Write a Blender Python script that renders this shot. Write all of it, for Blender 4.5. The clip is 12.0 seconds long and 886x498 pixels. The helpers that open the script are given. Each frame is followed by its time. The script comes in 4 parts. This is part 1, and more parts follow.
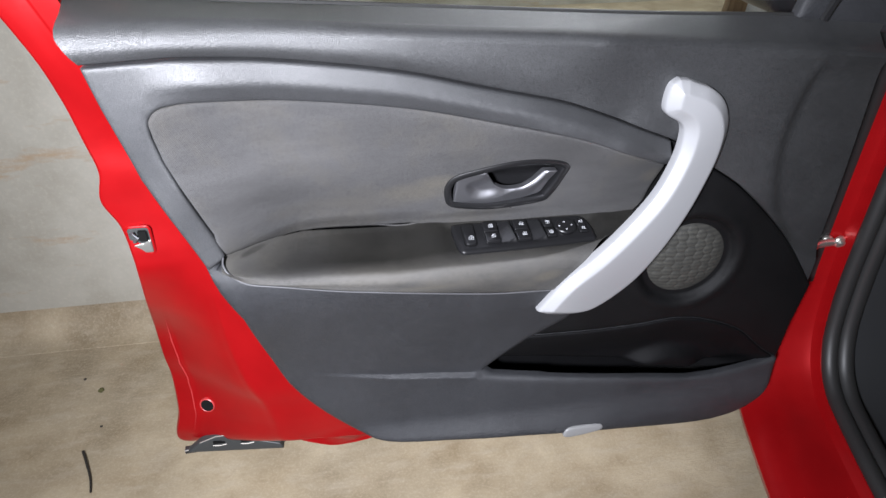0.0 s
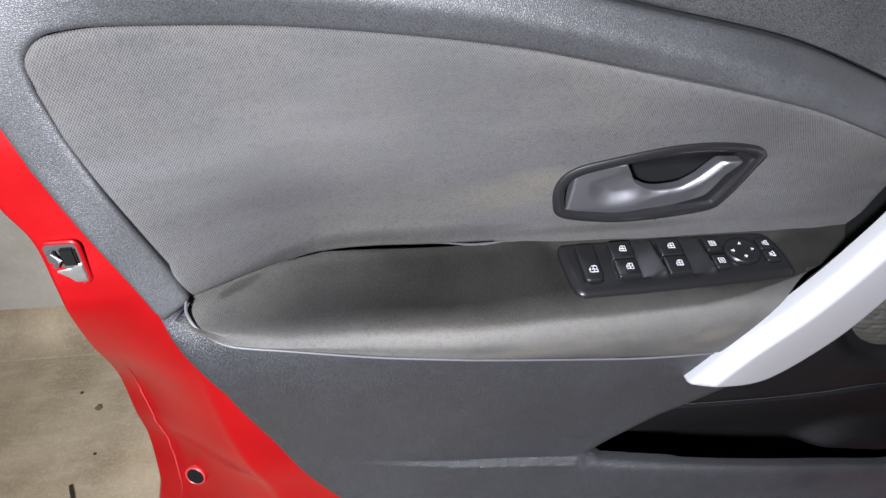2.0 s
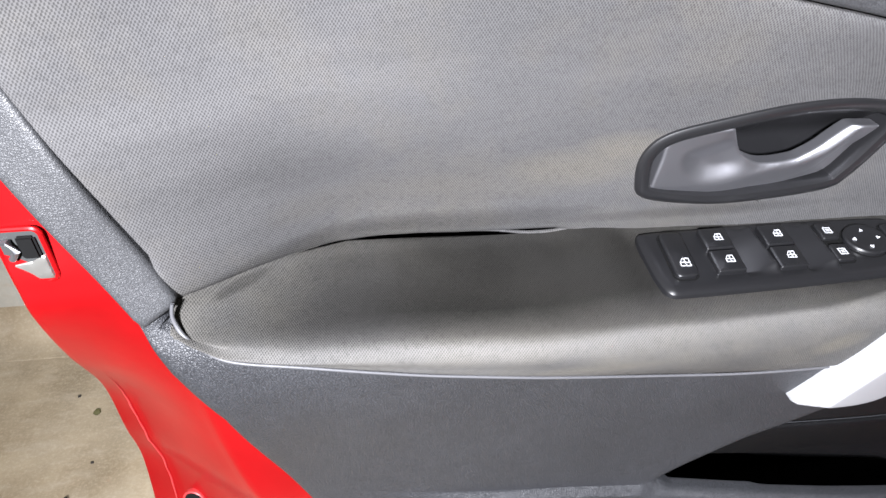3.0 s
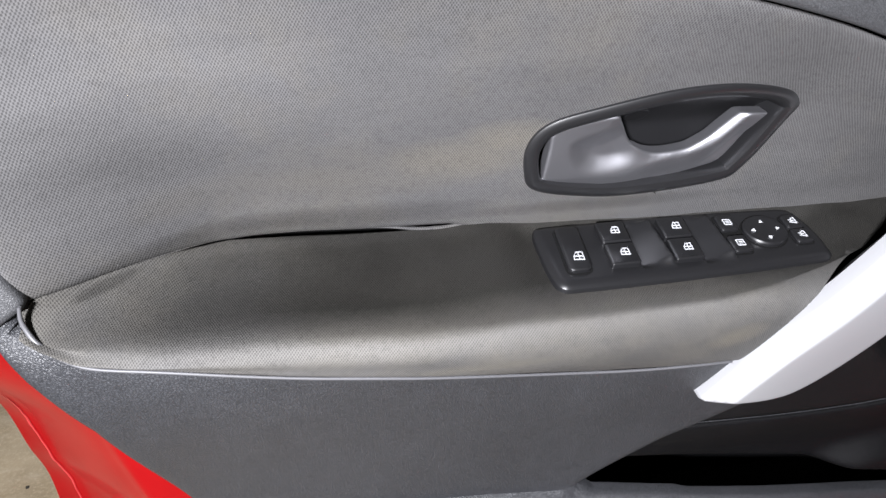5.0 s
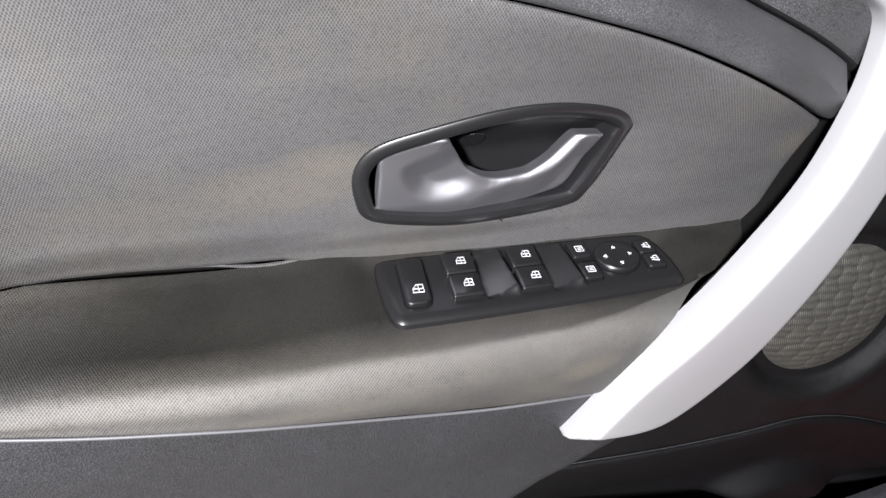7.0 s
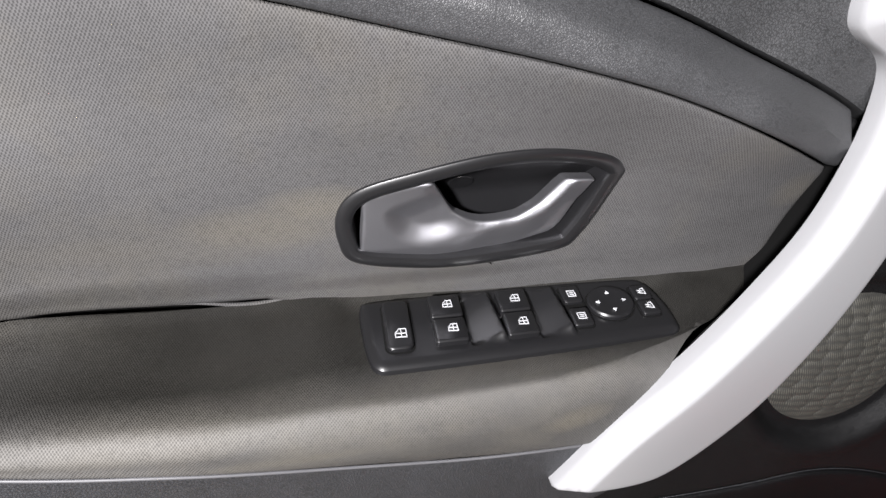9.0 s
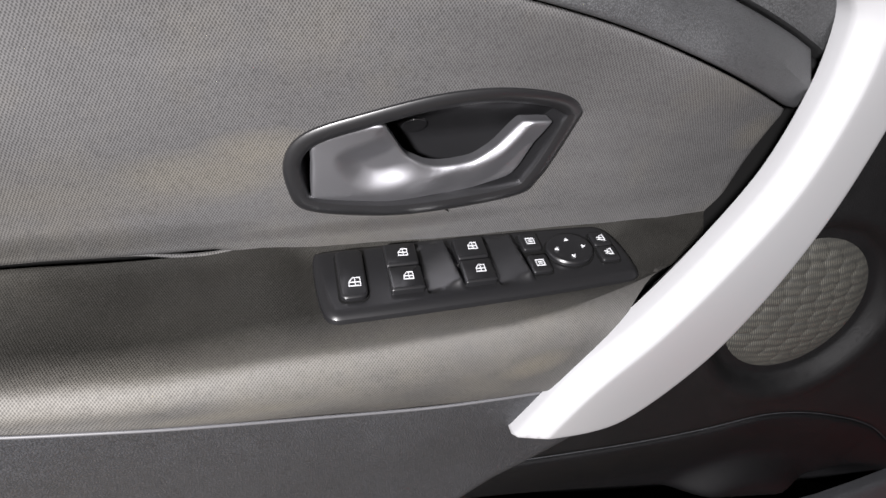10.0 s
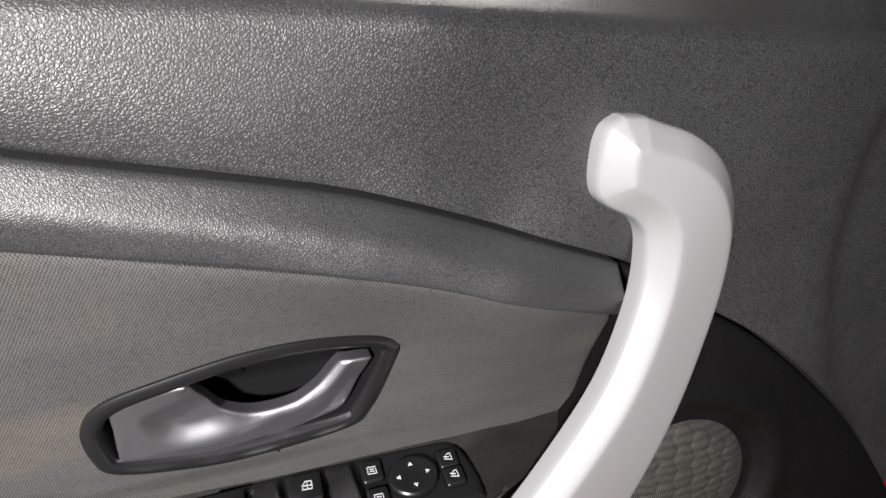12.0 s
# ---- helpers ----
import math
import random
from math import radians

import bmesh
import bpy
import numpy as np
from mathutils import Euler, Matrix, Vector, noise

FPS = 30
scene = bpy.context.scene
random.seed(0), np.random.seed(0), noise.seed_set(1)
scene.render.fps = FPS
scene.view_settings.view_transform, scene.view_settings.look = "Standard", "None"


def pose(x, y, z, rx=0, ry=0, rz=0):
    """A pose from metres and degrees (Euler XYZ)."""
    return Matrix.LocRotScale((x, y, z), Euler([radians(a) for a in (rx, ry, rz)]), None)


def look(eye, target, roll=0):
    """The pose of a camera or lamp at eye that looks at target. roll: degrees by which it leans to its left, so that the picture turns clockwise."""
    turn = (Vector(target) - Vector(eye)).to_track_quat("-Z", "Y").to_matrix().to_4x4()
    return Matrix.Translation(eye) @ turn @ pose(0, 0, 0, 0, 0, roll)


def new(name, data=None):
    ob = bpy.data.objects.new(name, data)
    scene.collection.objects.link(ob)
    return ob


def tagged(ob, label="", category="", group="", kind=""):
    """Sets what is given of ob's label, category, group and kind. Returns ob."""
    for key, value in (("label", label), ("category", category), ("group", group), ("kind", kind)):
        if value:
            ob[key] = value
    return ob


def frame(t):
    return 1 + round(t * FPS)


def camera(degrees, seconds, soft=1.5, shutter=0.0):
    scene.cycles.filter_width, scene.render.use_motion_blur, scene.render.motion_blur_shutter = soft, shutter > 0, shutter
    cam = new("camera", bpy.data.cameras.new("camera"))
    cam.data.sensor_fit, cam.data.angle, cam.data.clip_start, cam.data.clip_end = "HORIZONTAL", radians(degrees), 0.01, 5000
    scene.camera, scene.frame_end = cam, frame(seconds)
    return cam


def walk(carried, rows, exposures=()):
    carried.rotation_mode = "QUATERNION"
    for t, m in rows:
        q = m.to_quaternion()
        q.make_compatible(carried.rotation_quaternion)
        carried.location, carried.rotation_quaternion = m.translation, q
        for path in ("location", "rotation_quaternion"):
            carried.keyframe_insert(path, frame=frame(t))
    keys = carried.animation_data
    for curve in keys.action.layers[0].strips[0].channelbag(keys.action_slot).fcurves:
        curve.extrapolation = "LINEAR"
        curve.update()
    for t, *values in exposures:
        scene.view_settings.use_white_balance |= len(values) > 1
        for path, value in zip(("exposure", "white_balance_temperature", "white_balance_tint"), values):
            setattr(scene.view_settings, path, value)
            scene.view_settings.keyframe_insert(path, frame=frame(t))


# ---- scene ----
cam = camera(68.2, 12.0)
PATH = [
    (0, (0.022, 0.033, 1.3), (0.291, 1.677, 0.194), 0.1),
    (0.5, (0.02, 0.049, 1.298), (0.274, 1.693, 0.189), -0.0),
    (1, (0.012, 0.085, 1.282), (0.289, 1.725, 0.171), -0.1),
    (1.5, (0.012, 0.186, 1.24), (0.245, 1.798, 0.081), -1.2),
    (2, (0.018, 0.337, 1.155), (0.161, 1.964, 0.0), -1.0),
    (2.5, (-0.004, 0.412, 1.107), (0.111, 2.029, -0.064), -1.5),
    (4.5, (0.024, 0.433, 1.076), (0.183, 2.075, -0.055), -1.5),
    (5, (0.053, 0.425, 1.07), (0.246, 2.063, -0.06), -1.1),
    (5.5, (0.075, 0.415, 1.058), (0.312, 2.044, -0.078), -0.9),
    (6, (0.094, 0.414, 1.047), (0.392, 2.079, -0.02), 0.9),
    (6.5, (0.108, 0.418, 1.048), (0.448, 2.101, 0.023), 0.6),
    (7, (0.121, 0.432, 1.046), (0.499, 2.12, 0.042), -0.0),
    (9, (0.148, 0.441, 1.056), (0.45, 2.17, 0.098), -0.0),
    (9.5, (0.152, 0.442, 1.052), (0.46, 2.149, 0.058), 0.2),
    (10, (0.159, 0.443, 1.042), (0.532, 2.103, -0.011), 0.7),
    (10.5, (0.178, 0.447, 1.033), (0.672, 2.056, -0.048), 1.9),
    (11, (0.194, 0.447, 1.036), (0.72, 2.065, -0.016), 0.8),
    (11.5, (0.23, 0.454, 1.082), (0.799, 2.194, 0.276), -1.6),
    (12, (0.247, 0.46, 1.101), (0.773, 2.236, 0.345), -2.3),
]
EXPOSURES = [(0, 0.08, 5880, 10), (1.3, 0.15, 5850, 10), (2.0, 0.3, 5900, 10), (2.5, 0.78, 5950, 10), (4.5, 0.82, 6050, 10), (5.2, 0.4, 6100, 10), (6, 0.57, 6180, 10), (6.5, 0.64, 6210, 10), (7, 0.54, 6250, 10), (9, 0.3, 6350, 10), (10.5, 0.33, 6400, 10), (11, 0.45, 6430, 10), (11.5, 0.05, 6520, 10), (12, -0.04, 6560, 10)]
walk(cam, [(t, look(eye, target, roll)) for t, eye, target, roll in PATH], EXPOSURES)

# ---- light ----
world = bpy.data.worlds.new("world")
scene.world = world
world.use_nodes = True
world.node_tree.nodes["Background"].inputs[0].default_value = (0.9, 0.95, 1.0, 1)
world.node_tree.nodes["Background"].inputs[1].default_value = 0.06


def area_lamp(name, eye, target, size_x, size_y, watts, colour):
    data = bpy.data.lights.new(name, "AREA")
    data.shape, data.size, data.size_y, data.energy, data.color = "RECTANGLE", size_x, size_y, watts, colour
    lamp = new(name, data)
    lamp.matrix_world = look(eye, target)
    return lamp


# Unseen lamp, added as a fixed stand-in for light held near the camera.
spot = bpy.data.lights.new("key_lamp", "SPOT")
spot.energy, spot.color, spot.spot_size, spot.spot_blend, spot.shadow_soft_size = 245, (1.0, 0.962, 0.955), radians(94), 1.0, 0.06
new("key_lamp", spot).matrix_world = look((-0.31, -0.26, 1.37), (-0.02, 0.75, 0.895))
# Unseen fill lamps, added overhead to brighten the wall and far floor.
area_lamp("fill_lamp", (-0.8, 1.1, 2.72), (-0.8, 1.1, 0), 1.2, 0.15, 10, (1.0, 0.97, 0.93))
area_lamp("fill_lamp", (1.8, 4.0, 2.72), (1.8, 4.0, 0), 1.2, 0.15, 75, (1.0, 0.97, 0.93))


# ---- materials ----
def material(name, colour, rough=0.5, metal=0.0, coat=0.0, gloss=0.5):
    m = bpy.data.materials.new(name)
    m.use_nodes = True
    b = m.node_tree.nodes["Principled BSDF"]
    b.inputs["Base Color"].default_value = (*colour, 1)
    b.inputs["Roughness"].default_value = rough
    b.inputs["Metallic"].default_value = metal
    b.inputs["Coat Weight"].default_value = coat
    b.inputs["Specular IOR Level"].default_value = gloss
    b.inputs["Coat Roughness"].default_value = 0.08
    return m


class Graph:
    """Short names for building a node tree."""

    def __init__(self, m):
        self.tree = m.node_tree
        self.bsdf = self.tree.nodes["Principled BSDF"]
        self.coord = self.tree.nodes.new("ShaderNodeTexCoord").outputs["Object"]

    def node(self, kind, **values):
        n = self.tree.nodes.new(kind)
        for k, v in values.items():
            if k in ("operation", "blend_type", "data_type", "feature", "distance", "interpolation_type"):
                if k == "operation":
                    n.operation = v
                elif k == "blend_type":
                    n.blend_type = v
                elif k == "data_type":
                    n.data_type = v
                elif k == "feature":
                    n.feature = v
                elif k == "interpolation_type":
                    n.interpolation_type = v
                continue
            n.inputs[k].default_value = v
        return n

    def link(self, a, b):
        self.tree.links.new(a, b)

    def scaled(self, s):
        n = self.tree.nodes.new("ShaderNodeMapping")
        n.inputs["Scale"].default_value = s if isinstance(s, tuple) else (s, s, s)
        self.link(self.coord, n.inputs["Vector"])
        return n.outputs[0]

    def noise(self, scale, detail=4.0, rough=0.55, vector=None):
        n = self.node("ShaderNodeTexNoise", Scale=scale, Detail=detail, Roughness=rough)
        self.link(vector or self.coord, n.inputs["Vector"])
        return n.outputs["Fac"]

    def voronoi(self, scale, feature="F1", vector=None):
        n = self.node("ShaderNodeTexVoronoi", feature=feature, Scale=scale)
        self.link(vector or self.coord, n.inputs["Vector"])
        return n.outputs["Distance"]

    def ramp(self, value, low, high, a=0.0, b=1.0):
        n = self.node("ShaderNodeMapRange")
        for i, v in enumerate((low, high, a, b)):
            n.inputs[i + 1].default_value = v
        self.link(value, n.inputs[0])
        return n.outputs[0]

    def math(self, op, a, b):
        n = self.node("ShaderNodeMath", operation=op)
        for i, v in enumerate((a, b)):
            if isinstance(v, (int, float)):
                n.inputs[i].default_value = v
            else:
                self.link(v, n.inputs[i])
        return n.outputs[0]

    def mix(self, fac, a, b):
        n = self.tree.nodes.new("ShaderNodeMix")
        n.data_type = "RGBA"
        for sock, v in ((n.inputs[0], fac), (n.inputs[6], a), (n.inputs[7], b)):
            if isinstance(v, (int, float)):
                sock.default_value = v
            elif isinstance(v, tuple):
                sock.default_value = (*v, 1)
            else:
                self.link(v, sock)
        return n.outputs[2]

    def dimmed(self, socket, factor):
        n = self.tree.nodes.new("ShaderNodeVectorMath")
        n.operation = "SCALE"
        self.link(socket, n.inputs[0])
        n.inputs["Scale"].default_value = factor
        return n.outputs[0]

    def colour(self, socket):
        self.link(socket, self.bsdf.inputs["Base Color"])

    def rough(self, socket):
        self.link(socket, self.bsdf.inputs["Roughness"])

    def bump(self, height, strength, distance):
        n = self.node("ShaderNodeBump", Strength=strength, Distance=distance)
        self.link(height, n.inputs["Height"])
        self.link(n.outputs[0], self.bsdf.inputs["Normal"])


def grained_plastic(name, colour, grain, depth, rough=0.45, gloss=0.5, dark=0.6):
    """Moulded trim with a wrinkled leather grain, faint dust and worn patches."""
    m = material(name, colour, rough, gloss=gloss)
    g = Graph(m)
    swirl = g.node("ShaderNodeTexNoise", Scale=grain * 0.7, Detail=2.0)
    g.link(g.coord, swirl.inputs["Vector"])
    bend = g.tree.nodes.new("ShaderNodeVectorMath")
    bend.operation = "MULTIPLY_ADD"
    g.link(swirl.outputs["Color"], bend.inputs[0])
    bend.inputs[1].default_value = (1.3 / grain,) * 3
    g.link(g.coord, bend.inputs[2])
    cells = g.voronoi(grain, "DISTANCE_TO_EDGE", bend.outputs[0])
    pebble = g.ramp(cells, 0.0, 0.3)
    height = g.math("ADD", pebble, g.math("MULTIPLY", g.noise(grain * 2.2, 2), 0.35))
    patches = g.noise(6, 5)
    dust = g.ramp(g.noise(38, 6, 0.7), 0.5, 0.8)
    light = tuple(min(1, c * 1.4) for c in colour)
    c = g.mix(g.math("MULTIPLY", g.ramp(patches, 0.4, 0.7), 0.6), colour, light)
    c = g.mix(g.math("MULTIPLY", dust, 0.22), c, tuple(min(1, k * 2.6) for k in colour))
    g.rough(g.ramp(patches, 0.3, 0.75, rough - 0.05, rough + 0.1))
    speck = g.ramp(g.noise(520, 3, 0.7), 0.58, 0.72)
    c = g.mix(g.math("MULTIPLY", speck, 0.25), c, tuple(min(1, k * 2.4) for k in colour))
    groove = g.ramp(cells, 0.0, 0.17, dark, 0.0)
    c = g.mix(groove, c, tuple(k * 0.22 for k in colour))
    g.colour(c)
    g.bump(height, 0.5, depth)
    return m


def woven_fabric(name, colour, stain, patches=(), rough=0.85, gloss=0.12, crease_darks=()):
    """Knitted trim cloth: tiny offset dots, soiled in soft patches. patches: (x, z, half width, half height, strength).
    The laid attribute holds the cloth's own two axes and, third, the way across the armrest: its greasy top is also
    painted darker for shade."""
    m = material(name, colour, rough, gloss=gloss)
    g = Graph(m)
    sep = g.tree.nodes.new("ShaderNodeSeparateXYZ")
    g.link(g.coord, sep.inputs[0])
    laid = g.tree.nodes.new("ShaderNodeAttribute")
    laid.attribute_name = "weave"
    flat = g.tree.nodes.new("ShaderNodeSeparateXYZ")
    g.link(laid.outputs["Vector"], flat.inputs[0])
    jitter = g.math("MULTIPLY", g.noise(330, 3), 3.2)
    across = g.math("ADD", g.math("MULTIPLY", flat.outputs[0], 3850.0), jitter)
    up = g.math("ADD", g.math("MULTIPLY", flat.outputs[1], 2500.0), g.math("MULTIPLY", g.noise(260, 3), 3.2))
    wave = g.math("MULTIPLY", g.math("SINE", across, 0), g.math("SINE", up, 0))
    knit = g.ramp(g.math("ADD", wave, g.math("MULTIPLY", g.math("SUBTRACT", g.noise(1100, 2), 0.5), 1.0)), -0.2, 0.6)
    ragged = g.noise(14, 6, 0.65)
    soil = g.math("MULTIPLY", g.ramp(g.noise(8, 6, 0.65), 0.46, 0.7), 0.6)
    # Marks that darken creases; on the armrest they are painted shade.
    crease_dark = g.math("MULTIPLY", soil, 0.0)
    for x, z, w, h, amount in [*patches, *crease_darks]:
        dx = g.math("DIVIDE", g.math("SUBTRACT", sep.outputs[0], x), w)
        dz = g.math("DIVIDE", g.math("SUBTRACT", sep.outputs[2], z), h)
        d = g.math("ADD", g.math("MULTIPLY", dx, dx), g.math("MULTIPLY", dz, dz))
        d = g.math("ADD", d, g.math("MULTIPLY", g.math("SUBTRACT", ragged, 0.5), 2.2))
        if (x, z, w, h, amount) in crease_darks:
            crease_dark = g.math("MAXIMUM", crease_dark, g.ramp(d, 1.3, -0.1, 0.0, amount))
        else:
            soil = g.math("MAXIMUM", soil, g.ramp(d, 1.3, -0.1, 0.0, amount))
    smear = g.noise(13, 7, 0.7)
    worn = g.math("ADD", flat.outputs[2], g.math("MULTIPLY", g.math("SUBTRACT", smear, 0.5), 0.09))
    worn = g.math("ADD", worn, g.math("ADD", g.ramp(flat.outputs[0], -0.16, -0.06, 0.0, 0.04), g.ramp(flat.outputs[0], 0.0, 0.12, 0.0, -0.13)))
    # Armrest top darkened towards the back: greasy dirt, with grazing-light shade painted in.
    grease_shade = g.math("MULTIPLY", g.ramp(worn, 0.55, 0.38, 0.0, 0.95), g.ramp(g.noise(11, 6, 0.65), 0.38, 0.66, 1.0, 0.9))
    grease_shade = g.math("MULTIPLY", grease_shade, g.ramp(flat.outputs[0], -0.36, -0.24, 0.4, 1.0))
    big = g.ramp(g.noise(3.5, 3), 0.35, 0.7)
    fade = tuple(min(1, c * 1.25) for c in colour)
    c = g.mix(big, colour, fade)
    nap = g.ramp(g.noise(9, 5, 0.55, g.scaled((0.6, 1.0, 2.6))), 0.3, 0.72)
    c = g.mix(g.math("MULTIPLY", nap, 0.75), c, tuple(k * 0.66 for k in colour))
    c = g.mix(soil, c, stain)
    # Sheen of the front roll, painted into the cloth as a paler line.
    roll_sheen = g.math("MULTIPLY", g.ramp(worn, 0.50, 0.57), g.ramp(worn, 0.65, 0.57))
    c = g.mix(g.math("MULTIPLY", roll_sheen, 0.4), c, tuple(min(1, k * 1.9) for k in colour))
    grease_shade = g.math("MAXIMUM", grease_shade, crease_dark)
    c = g.mix(grease_shade, c, (0.0145, 0.014, 0.0126))
    fuzz = g.ramp(g.noise(620, 3, 0.7), 0.53, 0.7)
    c = g.mix(g.math("MULTIPLY", fuzz, g.math("SUBTRACT", 0.3, g.math("MULTIPLY", grease_shade, 0.22))), c, tuple(min(1, k * 1.3) for k in colour))
    grime = g.math("MULTIPLY", g.ramp(g.noise(290, 4, 0.75), 0.5, 0.64), g.ramp(g.noise(5, 4), 0.3, 0.65, 0.12, 0.34))
    c = g.mix(grime, c, g.dimmed(c, 0.45))
    lint = g.ramp(g.noise(420, 2), 0.77, 0.83)
    c = g.mix(g.math("MULTIPLY", knit, 0.6), c, g.dimmed(c, 0.15))
    c = g.mix(g.math("MULTIPLY", lint, 0.25), c, (0.3, 0.3, 0.29))
    g.colour(c)
    g.bump(knit, 0.4, -0.0005)
    b = m.node_tree.nodes["Principled BSDF"]
    g.link(g.ramp(grease_shade, 0.0, 1.0, gloss, gloss * 0.4), b.inputs["Specular IOR Level"])
    return m


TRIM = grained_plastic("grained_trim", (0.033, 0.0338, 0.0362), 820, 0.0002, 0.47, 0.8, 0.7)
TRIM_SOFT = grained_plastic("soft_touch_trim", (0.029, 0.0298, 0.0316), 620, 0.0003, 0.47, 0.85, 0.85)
TRIM_BLACK = grained_plastic("black_pocket_plastic", (0.004, 0.004, 0.0045), 900, 0.0003, 0.5, 0.12)
TRIM_DARK = grained_plastic("speaker_panel_plastic", (0.005, 0.005, 0.0054), 800, 0.0003, 0.5, 0.16)
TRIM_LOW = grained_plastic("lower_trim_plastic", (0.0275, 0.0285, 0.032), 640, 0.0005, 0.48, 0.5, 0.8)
# The last two marks darken the insert along its lower border.
CLOTH = woven_fabric("door_cloth", (0.077, 0.0757, 0.0762), (0.105, 0.097, 0.082), [(-0.22, 0.885, 0.10, 0.017, 0.45), (-0.15, 0.893, 0.06, 0.016, 0.7), (-0.115, 0.905, 0.03, 0.014, 0.8), (0.18, 0.893, 0.018, 0.014, 0.6)], crease_darks=((-0.25, 0.853, 0.13, 0.010, 0.5), (-0.06, 0.847, 0.12, 0.006, 0.4)))
# Its last two marks paint the shade under a fold and along the back crease.
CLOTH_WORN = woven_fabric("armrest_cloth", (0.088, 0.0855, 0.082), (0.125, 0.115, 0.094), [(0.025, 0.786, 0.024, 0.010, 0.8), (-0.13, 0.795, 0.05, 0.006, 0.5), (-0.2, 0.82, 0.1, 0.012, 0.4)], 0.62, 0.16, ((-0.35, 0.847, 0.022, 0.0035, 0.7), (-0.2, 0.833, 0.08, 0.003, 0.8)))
GLOSS = material("smooth_black_plastic", (0.0095, 0.0095, 0.0103), 0.3, gloss=0.8)
PLATE = material("switch_plastic", (0.008, 0.008, 0.0088), 0.34, gloss=0.5)
DARK = material("black_foam", (0.005, 0.005, 0.005), 0.9, gloss=0.1)
RUBBER = material("rubber_seal", (0.018, 0.018, 0.018), 0.5)
SILVER = material("satin_silver_paint", (0.30, 0.302, 0.312), 0.42, 0.1)
CHROME = material("brushed_chrome", (0.31, 0.31, 0.33), 0.5, 1.0)
ZINC = material("zinc_steel", (0.55, 0.54, 0.5), 0.35, 0.9)
WHITE = material("white_print", (0.5, 0.51, 0.53), 0.5)
STEEL_DARK = material("dark_bracket", (0.035, 0.037, 0.037), 0.45)
GLASS = material("window_glass", (0.9, 0.95, 0.93), 0.02)
GLASS.node_tree.nodes["Principled BSDF"].inputs["Transmission Weight"].default_value = 1.0
GLASS.node_tree.nodes["Principled BSDF"].inputs["IOR"].default_value = 1.1
LABEL = material("clear_reflector", (0.19, 0.19, 0.19), 0.4)


def car_paint():
    m = material("red_car_paint", (0.45, 0.006, 0.008), 0.36, 0.4, 0.2, 0.3)
    g = Graph(m)
    c = g.mix(g.ramp(g.noise(14, 5), 0.35, 0.75), (0.28, 0.003, 0.0045), (0.34, 0.004, 0.0058))
    scuff = g.ramp(g.noise(70, 6, 0.75), 0.66, 0.8)
    c = g.mix(g.math("MULTIPLY", scuff, 0.3), c, (0.3, 0.02, 0.02))
    g.colour(c)
    g.bump(g.noise(30, 3), 0.06, 0.004)
    return m


PAINT = car_paint()


def concrete():
    """Trowelled screed: beige, with wide damp stains, faint sweeps of the trowel and fine grit."""
    m = material("concrete", (0.4, 0.37, 0.31), 0.75)
    g = Graph(m)
    swirl = g.noise(6, 8, 0.66)
    fine = g.noise(150, 7, 0.74)
    sweeps = g.noise(11, 6, 0.6, g.scaled((1.0, 2.8, 1.0)))
    c = g.mix(g.ramp(swirl, 0.32, 0.68), (0.265, 0.203, 0.12), (0.49, 0.41, 0.285))
    c = g.mix(g.math("MULTIPLY", g.ramp(g.noise(1.7, 6, 0.6), 0.45, 0.68), 0.8), c, (0.18, 0.146, 0.095))
    c = g.mix(g.math("MULTIPLY", g.ramp(sweeps, 0.5, 0.7), 0.4), c, (0.45, 0.39, 0.30))
    c = g.mix(g.math("MULTIPLY", g.ramp(g.noise(24, 8, 0.72), 0.52, 0.66), 0.35), c, (0.25, 0.195, 0.125))
    c = g.mix(g.math("MULTIPLY", g.ramp(fine, 0.48, 0.7), 0.42), c, (0.56, 0.485, 0.365))
    c = g.mix(g.math("MULTIPLY", g.ramp(g.noise(190, 4), 0.64, 0.75), 0.3), c, (0.22, 0.19, 0.15))
    g.colour(c)
    g.bump(g.math("ADD", fine, g.math("MULTIPLY", sweeps, 1.5)), 0.45, 0.003)
    return m


def plaster():
    m = material("wall_plaster", (0.5, 0.48, 0.42), 0.85)
    g = Graph(m)
    c = g.mix(g.ramp(g.noise(3.2, 7, 0.62), 0.35, 0.7), (0.33, 0.312, 0.26), (0.48, 0.465, 0.41))
    streak = g.noise(3.4, 7, 0.66, g.scaled((1.0, 1.0, 4.0)))
    c = g.mix(g.math("MULTIPLY", g.ramp(streak, 0.58, 0.72), 0.75), c, (0.35, 0.24, 0.135))
    c = g.mix(g.math("MULTIPLY", g.ramp(g.noise(80, 6, 0.7), 0.5, 0.75), 0.35), c, (0.56, 0.52, 0.43))
    g.colour(c)
    g.bump(g.noise(60, 7, 0.7), 0.3, 0.002)
    return m


CONCRETE, PLASTER = concrete(), plaster()
CARPET = material("dark_carpet", (0.02, 0.021, 0.023), 0.95)


# ---- shape helpers ----
def lay_weave(ob, values):
    """Gives the cloth its own flat coordinates, so that the knit keeps its size over curves."""
    a = ob.data.attributes.new("weave", "FLOAT_VECTOR", "POINT")
    for d, v in zip(a.data, values):
        d.vector = v


BASES = {}


def thing(name, base, label, category, **tags):
    ob = new(name)
    ob.location = base
    ob.empty_display_size = 0.05
    BASES[ob] = Vector(base)
    return tagged(ob, label, category, **tags)


